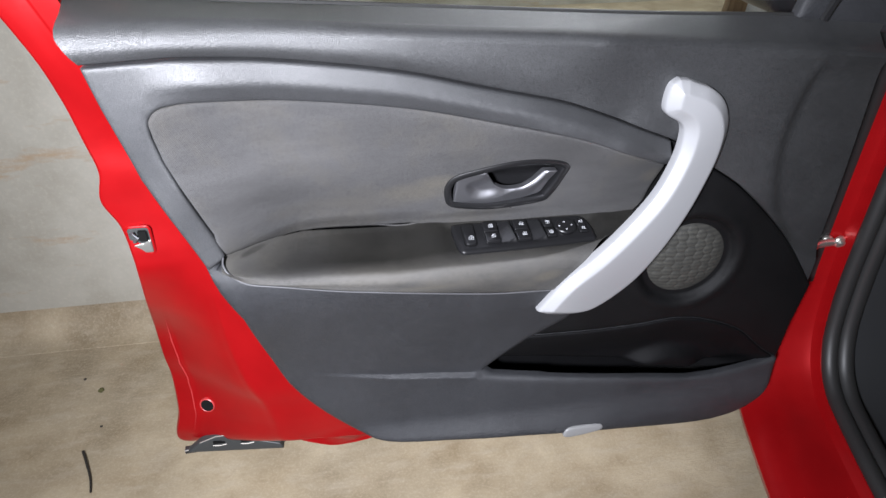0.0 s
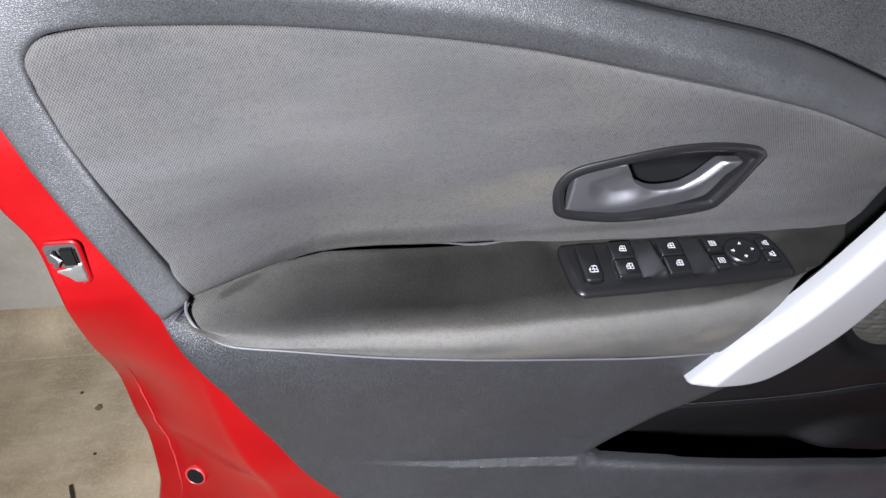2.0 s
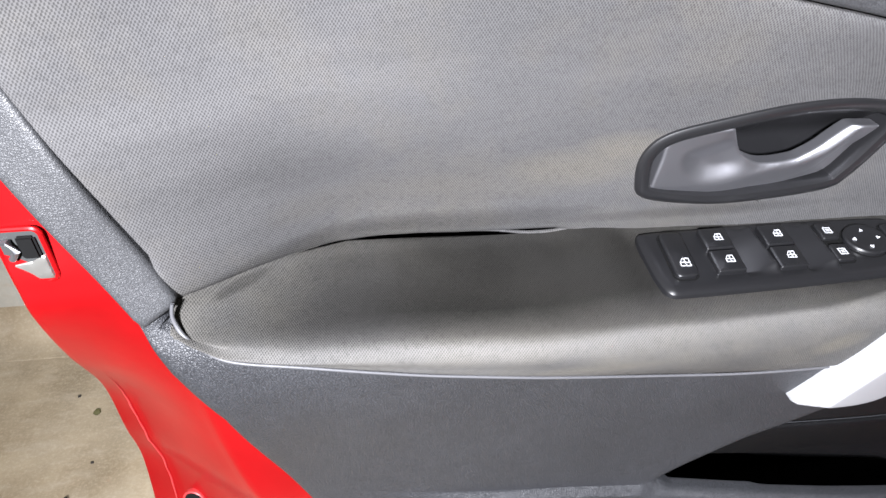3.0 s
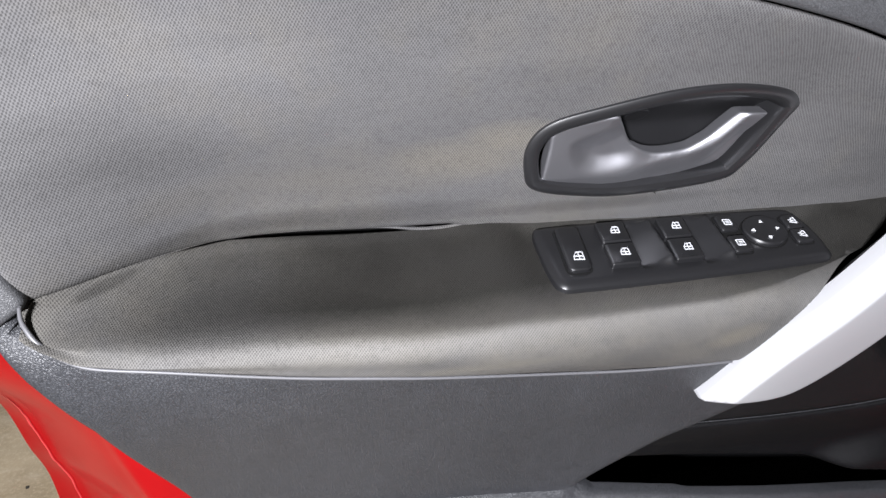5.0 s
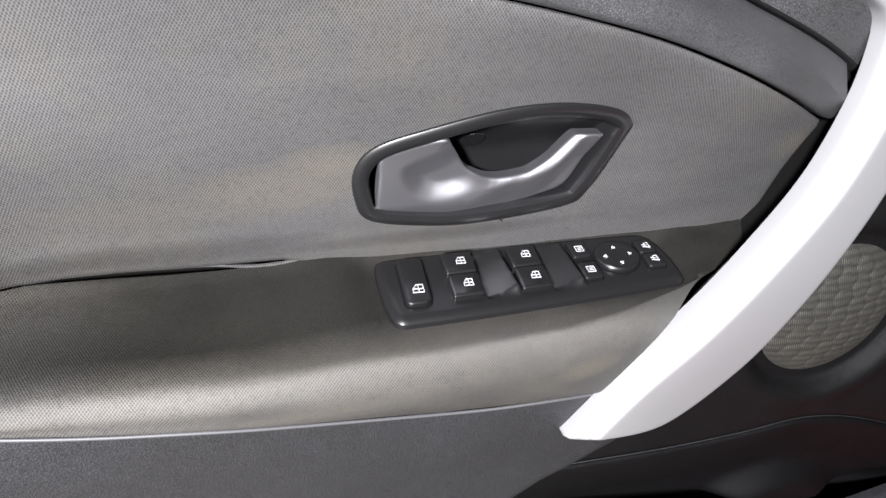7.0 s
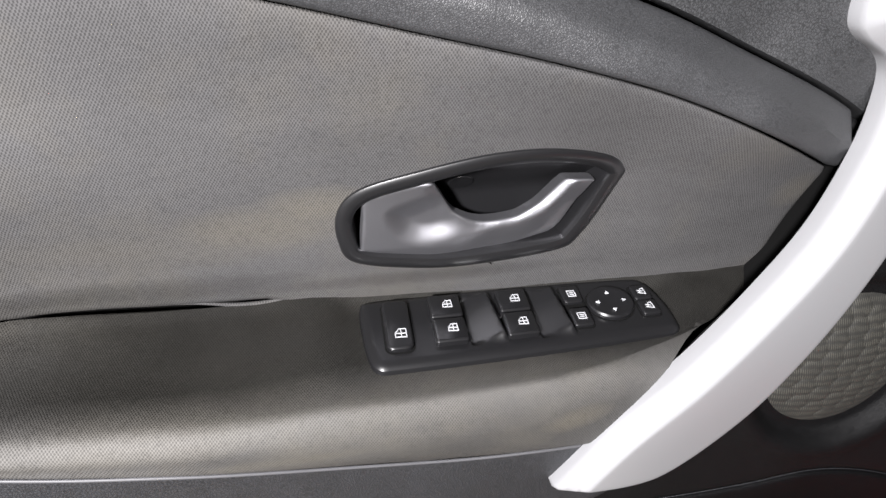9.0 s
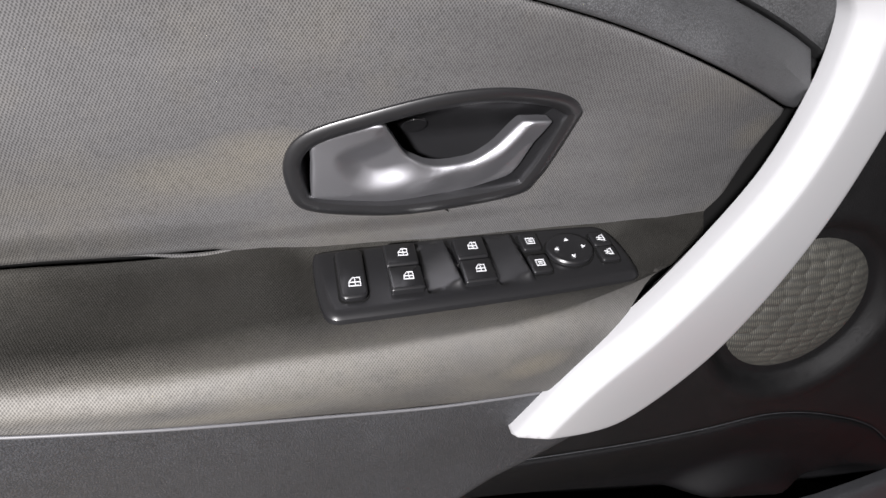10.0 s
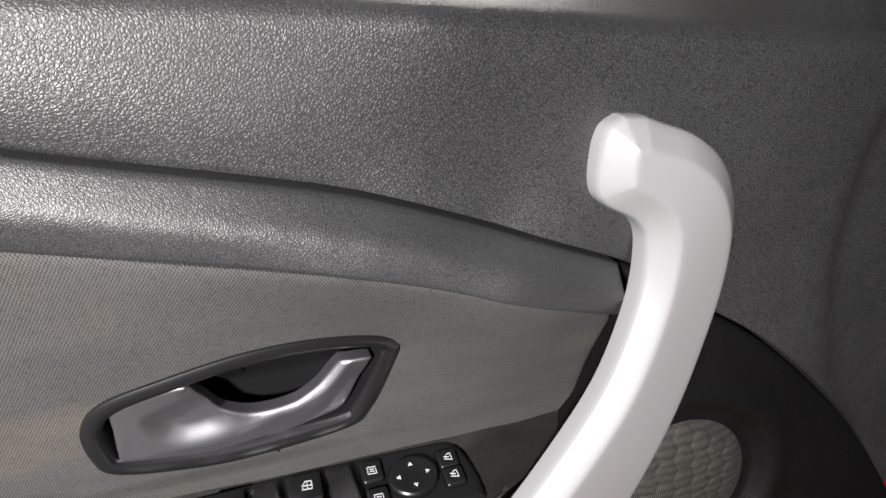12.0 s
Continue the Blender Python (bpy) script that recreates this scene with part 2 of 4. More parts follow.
def part(name, bm, mat, parent, label="", smooth=True):
    """Links a bmesh, given in world metres, as one mesh under a thing or a part."""
    base = BASES[parent]
    bmesh.ops.translate(bm, verts=bm.verts, vec=-base)
    bmesh.ops.recalc_face_normals(bm, faces=bm.faces)
    me = bpy.data.meshes.new(name)
    bm.to_mesh(me)
    bm.free()
    me.materials.append(mat)
    if smooth:
        me.shade_smooth()
        me.set_sharp_from_angle(angle=radians(38))
    ob = new(name, me)
    ob.parent = parent
    BASES[ob] = base
    if label:
        ob["label"] = label
    return ob


def solid(name, bm, mat, label, category, kind="", smooth=True):
    """A thing that is one mesh, set down in world metres."""
    bmesh.ops.recalc_face_normals(bm, faces=bm.faces)
    me = bpy.data.meshes.new(name)
    bm.to_mesh(me)
    bm.free()
    me.materials.append(mat)
    if smooth:
        me.shade_smooth()
        me.set_sharp_from_angle(angle=radians(38))
    return tagged(new(name, me), label, category, kind=kind)


def spline(points, count, closed=False):
    """A smooth run of count points through the given ones."""
    p = [Vector(q) for q in points]
    n = len(p)
    span = n if closed else n - 1
    get = (lambda i: p[i % n]) if closed else (lambda i: p[max(0, min(n - 1, i))])
    out = []
    for k in range(count):
        u = k / (count if closed else count - 1) * span
        i = min(int(u), span - 1)
        f = u - i
        a, b, c, d = get(i - 1), get(i), get(i + 1), get(i + 2)
        out.append(0.5 * (2 * b + (c - a) * f + (2 * a - 5 * b + 4 * c - d) * f * f + (3 * b - a - 3 * c + d) * f ** 3))
    return out


def curve_z(points, x):
    """Height of a line of (x, z) points at x."""
    if x <= points[0][0]:
        return points[0][1]
    for (a, b), (c, d) in zip(points, points[1:]):
        if x <= c:
            return b + (d - b) * (x - a) / (c - a)
    return points[-1][1]


def smoothstep(v, low, high):
    t = max(0.0, min(1.0, (v - low) / (high - low)))
    return t * t * (3 - 2 * t)


def loft(rows, close_u=False, close_v=False, caps=False):
    """A sheet through rows of points."""
    bm = bmesh.new()
    grid = [[bm.verts.new(p) for p in row] for row in rows]
    nu, nv = len(grid), len(grid[0])
    for i in range(nu if close_u else nu - 1):
        for j in range(nv if close_v else nv - 1):
            a, b = grid[i], grid[(i + 1) % nu]
            vs = [a[j], a[(j + 1) % nv], b[(j + 1) % nv], b[j]]
            bm.faces.new(vs)
    if caps:
        bm.faces.new(grid[0])
        bm.faces.new(grid[-1])
    return bm


def resample(points, step):
    out = []
    for a, b in zip(points, points[1:] + points[:1]):
        n = max(1, round((b - a).length / step))
        out += [a.lerp(b, k / n) for k in range(n)]
    return out


def inside(p, poly):
    hit = False
    for a, b in zip(poly, poly[1:] + poly[:1]):
        if (a.y > p.y) != (b.y > p.y) and p.x < (b.x - a.x) * (p.y - a.y) / (b.y - a.y) + a.x:
            hit = not hit
    return hit


def edge_distance(p, a, d, ll):
    """Distance from p to the nearest of the edges that start at a, run along d."""
    q = p - a
    t = np.clip((q * d).sum(1) / ll, 0, 1)
    return float(np.sqrt(((q - d * t[:, None]) ** 2).sum(1).min()))


def pillow(outline, field, height, radius, step=0.008, edge=0.004, thick=0.012, extra=(), capped=False, profile=None):
    """A cushioned sheet: outline in (x, z), lying on y = field(x, z), with rounded borders and a skirt behind."""
    from mathutils.geometry import delaunay_2d_cdt
    poly = resample([Vector(p[:2]) for p in outline], edge)
    n = len(poly)
    arr = np.array([tuple(p) for p in poly])
    nxt = np.roll(arr, -1, 0)
    d = nxt - arr
    ll = (d * d).sum(1) + 1e-12
    pts, dist = list(poly), [0.0] * n
    lo, hi = arr.min(0), arr.max(0)
    near = [(k * radius) for k in ((0.04, 0.08, 0.25, 0.5, 0.66, 0.74, 0.82, 1.0) if profile else (0.08, 0.25, 0.5, 0.8))]
    normals = np.stack([d[:, 1], -d[:, 0]], 1) / np.sqrt(ll)[:, None]
    area = 0.5 * float((arr[:, 0] * nxt[:, 1] - nxt[:, 0] * arr[:, 1]).sum())
    sign = -1 if area > 0 else 1
    vn = normals + np.roll(normals, 1, 0)
    vn /= np.sqrt((vn * vn).sum(1))[:, None] + 1e-9
    for r in near:
        for k in range(0, n):
            q = arr[k] + sign * vn[k] * r
            if inside(Vector(q), poly):
                e = edge_distance(q, arr, d, ll)
                if e > r * 0.8:
                    pts.append(Vector(q))
                    dist.append(e)
    x = lo[0]
    row = 0
    while x < hi[0]:
        z = lo[1] + (step / 2 if row % 2 else 0)
        while z < hi[1]:
            p = Vector((x, z))
            if inside(p, poly):
                e = edge_distance(np.array((x, z)), arr, d, ll)
                if e > radius * 0.95:
                    pts.append(p)
                    dist.append(e)
            z += step
        x += step * 0.87
        row += 1
    for p in extra:
        p = Vector(p)
        if inside(p, poly):
            e = edge_distance(np.array(p), arr, d, ll)
            if e > radius * 0.5:
                pts.append(p)
                dist.append(e)
    verts, _, faces, origin, _, _ = delaunay_2d_cdt(pts, [], [list(range(n))], 1, 1e-6)
    bm = bmesh.new()
    made = []
    for v, o in zip(verts, origin):
        e = dist[o[0]] if o else 0.0
        t = 1 - min(1.0, e / radius)
        h = height(v.x, v.y) if callable(height) else height
        lift = profile(1 - t) if profile else math.sqrt(max(0, 1 - t * t))
        made.append(bm.verts.new((v.x, field(v.x, v.y) - h * lift, v.y)))
    for f in faces:
        bm.faces.new([made[i] for i in f])
    rim = [e for e in bm.edges if e.is_boundary]
    res = bmesh.ops.extrude_edge_only(bm, edges=rim)
    moved = [v for v in res["geom"] if isinstance(v, bmesh.types.BMVert)]
    bmesh.ops.translate(bm, verts=moved, vec=(0, thick, 0))
    if capped:
        bmesh.ops.edgeloop_fill(bm, edges=[e for e in bm.edges if e.is_boundary])
    return bm


def box(lo, hi, bevel=0.0, segments=2):
    bm = bmesh.new()
    bmesh.ops.create_cube(bm, size=1)
    c = [(a + b) / 2 for a, b in zip(lo, hi)]
    s = [b - a for a, b in zip(lo, hi)]
    for v in bm.verts:
        v.co = Vector((c[0] + v.co.x * s[0], c[1] + v.co.y * s[1], c[2] + v.co.z * s[2]))
    if bevel:
        bmesh.ops.bevel(bm, geom=bm.edges[:], offset=bevel, segments=segments, affect="EDGES")
    return bm


def tube(points, radius, sides=10, caps=True):
    """A round bar along points; radius a number or a function of 0..1."""
    rows = []
    n = len(points)
    up = Vector((0.13, 0.2, 1))
    for i, p in enumerate(points):
        d = (points[min(n - 1, i + 1)] - points[max(0, i - 1)]).normalized()
        a = d.cross(up).normalized()
        b = d.cross(a).normalized()
        r = radius(i / (n - 1)) if callable(radius) else radius
        rows.append([p + a * r * math.cos(2 * math.pi * k / sides) + b * r * math.sin(2 * math.pi * k / sides) for k in range(sides)])
    return loft(rows, close_v=True, caps=caps)


def rounded(u0, v0, u1, v1, r, steps=4):
    """A rounded rectangle in (u, v)."""
    out = []
    for cx, cy, a0 in ((u1 - r, v1 - r, 0), (u0 + r, v1 - r, 90), (u0 + r, v0 + r, 180), (u1 - r, v0 + r, 270)):
        for k in range(steps + 1):
            a = radians(a0 + 90 * k / steps)
            out.append((cx + r * math.cos(a), cy + r * math.sin(a)))
    return out


# ---- the garage ----
solid("floor", box((-3.2, -3.2, -0.1), (4.2, 5.4, 0)), CONCRETE, "rough beige concrete garage floor with worn stains", "floor", "structure")
solid("wall_north", box((-3.2, 1.7, 0), (0.12, 1.85, 2.8)), PLASTER, "plain grey-beige plastered wall with rust streaks", "wall", "structure")
solid("wall_far", box((-3.2, 5.4, 0), (4.2, 5.55, 2.8)), PLASTER, "plain grey-beige plastered wall", "wall", "structure")
solid("wall_south", box((-3.2, -3.35, 0), (4.2, -3.2, 2.8)), PLASTER, "plain grey-beige plastered wall", "wall", "structure")
solid("wall_west", box((-3.35, -3.2, 0), (-3.2, 5.4, 2.8)), PLASTER, "plain grey-beige plastered wall", "wall", "structure")
solid("wall_east", box((4.2, -3.2, 0), (4.35, 5.4, 2.8)), PLASTER, "plain grey-beige plastered wall", "wall", "structure")
solid("ceiling", box((-3.2, -3.2, 2.8), (4.2, 5.4, 2.9)), PLASTER, "plain plastered garage ceiling", "ceiling", "structure")

cove = bmesh.new()
arc = [(1.7 - 0.09 + 0.09 * math.sin(k * math.pi / 16), 0.092 - 0.09 * math.cos(k * math.pi / 16)) for k in range(9)] + [(1.71, -0.01), (1.6, -0.01)]
ends = [[cove.verts.new((x, y, z)) for y, z in arc] for x in np.linspace(-3.2, 0.12, 3)]
for p, q in zip(ends, ends[1:]):
    for k in range(len(arc)):
        cove.faces.new((p[k], p[(k + 1) % len(arc)], q[(k + 1) % len(arc)], q[k]))
cove.faces.new(ends[0])
cove.faces.new(ends[-1])
solid("trim", cove, CONCRETE, "rough mortar cove between wall and floor", "trim", "structure")

# ---- the car with its open door ----
car = thing("car", (0.25, 0.85, 0.0), "red car with its front door standing open, dark grey trim", "car")

# control nets of the door's inner face: (x, z, depth)
UPPER_NET = [(-0.1535, 0.853, 0.707), (-0.237, 1.129, 0.698), (-0.228, 1.096, 0.70), (-0.203, 0.97, 0.71), (-0.176, 0.91, 0.706), (-0.12, 1.128, 0.712), (0.08, 1.111, 0.724), (0.34, 1.089, 0.738), (0.55, 1.068, 0.75), (0.72, 1.045, 0.765),
    (0.0, 1.08, 0.726), (0.15, 1.05, 0.734), (0.285, 1.014, 0.743), (0.361, 0.984, 0.751), (0.45, 0.943, 0.766), (0.588, 0.845, 0.772), (0.69, 0.743, 0.785), (0.79, 0.626, 0.80), (-0.149, 0.96, 0.708), (-0.1425, 0.912, 0.713), (-0.15, 1.042, 0.708), (-0.05, 1.041, 0.728), (0.08, 1.027, 0.734), (0.21, 0.994, 0.732), (0.283, 0.976, 0.727), (0.36, 0.953, 0.732), (0.402, 0.933, 0.747), (0.448, 0.9075, 0.771), (-0.132, 0.870, 0.715)]
INSERT_NET = [(-0.132, 0.864, 0.717), (-0.145, 0.922, 0.712), (-0.155, 0.96, 0.707), (-0.1, 0.856, 0.743), (-0.165, 1.01, 0.705), (-0.15, 1.042, 0.71), (-0.05, 1.041, 0.731), (0.08, 1.027, 0.737), (0.21, 0.994, 0.735), (0.283, 0.976, 0.734), (0.36, 0.950, 0.739), (0.402, 0.930, 0.751), (0.447, 0.906, 0.774), (0.008, 0.92, 0.762), (0.155, 0.907, 0.774), (0.148, 0.885, 0.777), (0.307, 0.916, 0.772), (0.297, 0.888, 0.779), (0.15, 0.86, 0.783), (0.3, 0.86, 0.785), (0.4, 0.86, 0.785), (-0.047, 0.85, 0.782), (0.05, 0.85, 0.787), (0.2, 0.84, 0.79), (0.35, 0.83, 0.794), (0.41, 0.83, 0.794), (-0.08, 0.93, 0.739)]
LOWER_NET = [(-0.1535, 0.851, 0.707), (-0.140, 0.845, 0.713), (-0.138, 0.862, 0.713), (-0.141, 0.81, 0.703), (-0.134, 0.79, 0.703), (-0.1475, 0.834, 0.703), (-0.125, 0.765, 0.706), (-0.105, 0.67, 0.733), (-0.085, 0.589, 0.748), (-0.04, 0.54, 0.748), (0.008, 0.47, 0.755), (0.062, 0.445, 0.756), (0.2, 0.45, 0.745), (0.348, 0.437, 0.745), (0.573, 0.41, 0.757), (0.68, 0.41, 0.77), (0.73, 0.5, 0.782), (-0.107, 0.829, 0.699), (-0.068, 0.822, 0.697), (-0.001, 0.806, 0.698), (0.07, 0.795, 0.70), (0.184, 0.766, 0.716), (0.256, 0.758, 0.72), (0.30, 0.745, 0.728), (0.212, 0.575, 0.76), (0.11, 0.584, 0.755), (0.016, 0.611, 0.746), (0.335, 0.55, 0.757), (0.488, 0.52, 0.762), (0.6, 0.51, 0.768)]


def surface(points, soft=2e-4):
    """A smooth sheet y(x, z) through a net of control points (x, z, y)."""
    p = np.array(points)
    n = len(p)

    def kernel(d2):
        return d2 * np.log(d2 + 1e-9)

    a = np.zeros((n + 3, n + 3))
    a[:n, :n] = kernel(((p[:, None, :2] - p[None, :, :2]) ** 2).sum(2)) + soft * np.eye(n)
    a[:n, n], a[:n, n + 1:] = 1, p[:, :2]
    a[n, :n], a[n + 1:, :n] = 1, p[:, :2].T
    w = np.linalg.solve(a, np.concatenate([p[:, 2], np.zeros(3)]))

    def at(x, z):
        k = kernel((p[:, 0] - x) ** 2 + (p[:, 1] - z) ** 2)
        return float(k @ w[:n] + w[n] + w[n + 1] * x + w[n + 2] * z)

    return at


upper_y, insert_net, lower_y = surface(UPPER_NET), surface(INSERT_NET), surface(LOWER_NET)
SEAM = [(-0.223, 1.097), (-0.167, 1.098), (-0.126, 1.097), (-0.034, 1.087), (0.083, 1.068), (0.179, 1.0435), (0.285, 1.0155), (0.363, 0.984), (0.45, 0.943), (0.507, 0.903), (0.578, 0.855), (0.676, 0.762), (0.755, 0.66)]
ROLL = [(-0.236, 1.131), (-0.12, 1.127), (0.084, 1.11), (0.342, 1.087), (0.568, 1.063), (0.72, 1.045)]
SHELF = [(-0.252, 1.146), (-0.132, 1.134), (0.092, 1.119), (0.364, 1.101), (0.475, 1.095), (0.606, 1.089), (0.729, 1.081)]
seam_line = [(p.x, p.y) for p in spline([(*p, 0) for p in SEAM], 80)]


def upper_trim():
    n = 130
    seam, roll, shelf = (spline([(*p, 0) for p in c], n) for c in (SEAM, ROLL, SHELF))
    rows = []

    def face(x, z):
        e = math.hypot((x - 0.80) / 0.191, (z - 0.95) / 0.243)
        return upper_y(x, z) + 0.008 * (1 - smoothstep(e, 0.955, 1.03)) * (1 - smoothstep(z, 1.015, 1.055))

    for s, r, t in zip(seam, roll, shelf):
        row = [Vector((s.x, upper_y(s.x, s.y) + 0.02, s.y + 0.0012)), Vector((s.x, upper_y(s.x, s.y) + 0.003, s.y + 0.0012)), Vector((s.x, upper_y(s.x, s.y) - 0.001, s.y + 0.0025))]
        for k in range(1, 26):
            f = k / 26
            x, z = s.x + (r.x - s.x) * f, s.y + 0.003 + (r.y - s.y - 0.008) * f
            row.append(Vector((x, face(x, z) - 0.002 - 0.004 * math.sin(math.pi * f), z)))
        y0 = upper_y(r.x, r.y) - 0.002
        row += [Vector((r.x, y0 + 0.001, r.y - 0.004)), Vector((r.x, y0 + 0.005, r.y + 0.002)), Vector((r.x, y0 + 0.014, r.y + 0.006)), Vector((r.x, y0 + 0.03, r.y + 0.5 * (t.y - r.y) + 0.003)), Vector((t.x, 0.80, t.y)), Vector((t.x, 0.806, t.y - 0.004)), Vector((t.x, 0.808, t.y - 0.03))]
        rows.append(row)
    bm = loft(rows)
    for end in (rows[0], rows[-1]):
        vs = [bm.verts.new(p) for p in end]
        back = [bm.verts.new((p.x, 0.81, p.z)) for p in end]
        for a, b, c, d in zip(vs, vs[1:], back[1:], back):
            bm.faces.new((a, b, c, d))
    return bm


part("upper_trim", upper_trim(), TRIM_SOFT, car, "dark grey leather-grained soft upper door trim")

INSERT_LEFT = [(-0.130, 0.861), (-0.139, 0.890), (-0.1485, 0.918), (-0.160, 0.955), (-0.1705, 0.990)]
INSERT_TOP = [(-0.1755, 1.018), (-0.174, 1.036), (-0.164, 1.047), (-0.15, 1.0505), (-0.125, 1.0505), (-0.052, 1.0435), (0.03, 1.033), (0.11, 1.0195), (0.19, 1.001), (0.25, 0.987), (0.30, 0.973), (0.35, 0.954), (0.40, 0.931), (0.448, 0.9065)]
GAP = 0.0008  # half the width of the groove round the cloth
top_line = [(p.x, p.y) for p in spline([(*p, 0) for p in INSERT_TOP], 60)]
BACK = [(-0.137, 0.857), (-0.102, 0.853), (-0.039, 0.843), (0.05, 0.84), (0.1, 0.8385), (0.142, 0.8395), (0.206, 0.838), (0.258, 0.8365), (0.315, 0.8345), (0.376, 0.831), (0.43, 0.829)]


def band_y(x, z):
    low, high = curve_z(INSERT_TOP, x), curve_z(SEAM, x)
    t = (z - low) / max(0.01, high - low)
    ridge = 0.008 * max(0.0, 1 - abs(t - 0.48) / 0.5) if t > -0.1 else 0.0
    return upper_y(x, z) + 0.001 - ridge * smoothstep(x, -0.2, -0.1)


band_outline = [(x, z - 0.001) for x, z in seam_line if x < 0.452] + [(0.4505, 0.908)] + [(x - GAP * smoothstep(-x, 0.14, 0.17), z + GAP) for x, z in reversed(top_line[:-1])] + [(x - GAP, z) for x, z in INSERT_LEFT[::-1]] + [(-0.133, 0.856), (-0.1505, 0.846), (-0.1545, 0.8535), (-0.176, 0.911), (-0.199, 0.969), (-0.216, 1.053)]
part("curved_band", pillow(band_outline, band_y, 0.003, 0.004, 0.006, 0.003, thick=0.05), TRIM, car, "grained plastic band curving over the cloth insert")


def insert_y(x, z):
    away = (x + 0.12) * 0.58 + (z - 1.03) * 0.81
    along = (x + 0.12) * 0.81 - (z - 1.03) * 0.58
    fold = 0.0022 * math.exp(-(away / 0.013) ** 2) * smoothstep(along, -0.02, 0.02) * (1 - smoothstep(along, 0.07, 0.13))
    return insert_net(x, z) + 0.0025 + fold + 0.0016 * noise.noise((x * 10 + z * 5, z * 9, 1))


insert_outline = [(x + GAP * smoothstep(-x, 0.14, 0.17) * (1 - 2.2 * smoothstep(z, 1.02, 1.035)), z - GAP * (1 - 2.2 * smoothstep(-x, 0.155, 0.168))) for x, z in top_line] + [(0.440, 0.868), (0.432, 0.810)] + [(x, z - 0.001 - 0.014 * smoothstep(x, 0.115, 0.14)) for x, z in reversed(BACK[:-1])] + [(x + GAP, z) for x, z in INSERT_LEFT[1:]]
# door release opening
BEZEL = [(0.1455, 0.899), (0.1455, 0.879), (0.153, 0.864), (0.183, 0.8555), (0.22, 0.8525), (0.278, 0.858), (0.2945, 0.871), (0.3105, 0.908), (0.3095, 0.920), (0.295, 0.9295), (0.263, 0.936), (0.229, 0.9345), (0.189, 0.925), (0.158, 0.9145)]
bez = spline([(a, b, 0) for a, b in BEZEL], 96, True)
mid = sum(bez, Vector()) / len(bez)
hole_line = [Vector((mid.x + (p.x - mid.x) * 0.93, mid.y + (p.y - mid.y) * 0.86)) for p in bez]


def holed_y(x, z):
    return insert_y(x, z) + (0.04 if inside(Vector((x, z)), hole_line) else 0.0)


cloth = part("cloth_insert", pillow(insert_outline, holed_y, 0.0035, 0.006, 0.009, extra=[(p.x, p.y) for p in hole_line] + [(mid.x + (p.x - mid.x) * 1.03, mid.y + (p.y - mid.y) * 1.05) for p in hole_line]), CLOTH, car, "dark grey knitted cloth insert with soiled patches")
lay_weave(cloth, [(v.co.x, v.co.z, 1) for v in cloth.data.vertices])

ARM_SEAM = [(-0.136, 0.840), (-0.128, 0.835), (-0.107, 0.828), (-0.068, 0.821), (-0.001, 0.806), (0.07, 0.793), (0.184, 0.766), (0.257, 0.758), (0.295, 0.752), (0.32, 0.747)]
ARM_BACK_Y = [(-0.136, 0.7155), (-0.103, 0.746), (-0.041, 0.785), (0.05, 0.79), (0.43, 0.795)]
ARM_FRONT_Y = [(-0.138, 0.7055), (-0.128, 0.7005), (-0.11, 0.694), (-0.07, 0.692), (0.0, 0.693), (0.07, 0.693), (0.18, 0.6985), (0.26, 0.707), (0.30, 0.717), (0.35, 0.735), (0.40, 0.755), (0.44, 0.769)]


def plate_z(x, y):
    return 0.8305 - 0.0564 * (x - 0.156) + 0.157 * (y - 0.786)


def arm_section(x, m=44):
    """The cloth across the armrest at one place: back seam, dished top, front roll, lower seam."""
    zb, zs = curve_z(BACK, x), curve_z(ARM_SEAM, x)
    yb, yf = curve_z(ARM_BACK_Y, x), curve_z(ARM_FRONT_Y, x)
    ys = lower_y(min(x, 0.3), zs) - 0.002
    drop = max(0.0, plate_z(x, yb) - zb)
    rise = max(0.0, zb - plate_z(x, yb)) * 0.9 * (1 - smoothstep(x, 0.13, 0.158) * (1 - smoothstep(x, 0.335, 0.385)))
    dip = 0.006 * math.exp(-((x + 0.02) / 0.09) ** 2)
    wave = 0.0012 * noise.noise((x * 45, 0, 3))

    def top(y, less=0.0):
        return plate_z(x, y) - 0.0015 - drop + rise * (y - yf) / max(0.01, yb - yf) - less

    q = yb - yf
    lip = smoothstep(x, 0.11, 0.145)
    slit = 0.0005 + 0.0018 * math.exp(-((x - 0.06) / 0.05) ** 2) + 0.002 * math.exp(-((x + 0.095) / 0.02) ** 2)
    tight = 1 - smoothstep(x, -0.1, 0.06)
    slit *= 1 - tight
    pts = [(yb + 0.004, zb - 0.024 + 0.023 * max(lip, tight)), (yb + 0.0015, zb - 0.0026 - slit + (slit + 0.0005) * lip + 0.002 * tight), (yb - 0.09 * q, top(yb - 0.09 * q, slit + dip * 0.6) + 2 * wave), (yb - 0.35 * q, top(yb - 0.35 * q, dip)), (yb - 0.6 * q, top(yb - 0.6 * q, dip * 0.5)), (yb - 0.82 * q, top(yb - 0.82 * q, -0.001)), (yf + 0.006, top(yf + 0.006, -0.0005)), (yf, zs + 0.70 * max(0.004, top(yf) - zs)), (yf + 0.35 * (ys - yf), zs + 0.3 * max(0.004, top(yf) - zs)), (ys - 0.001, zs + 0.0005), (ys + 0.003, zs - 0.0015), (ys + 0.010, zs - 0.0015)]
    return spline([(a, b, 0) for a, b in pts], m)


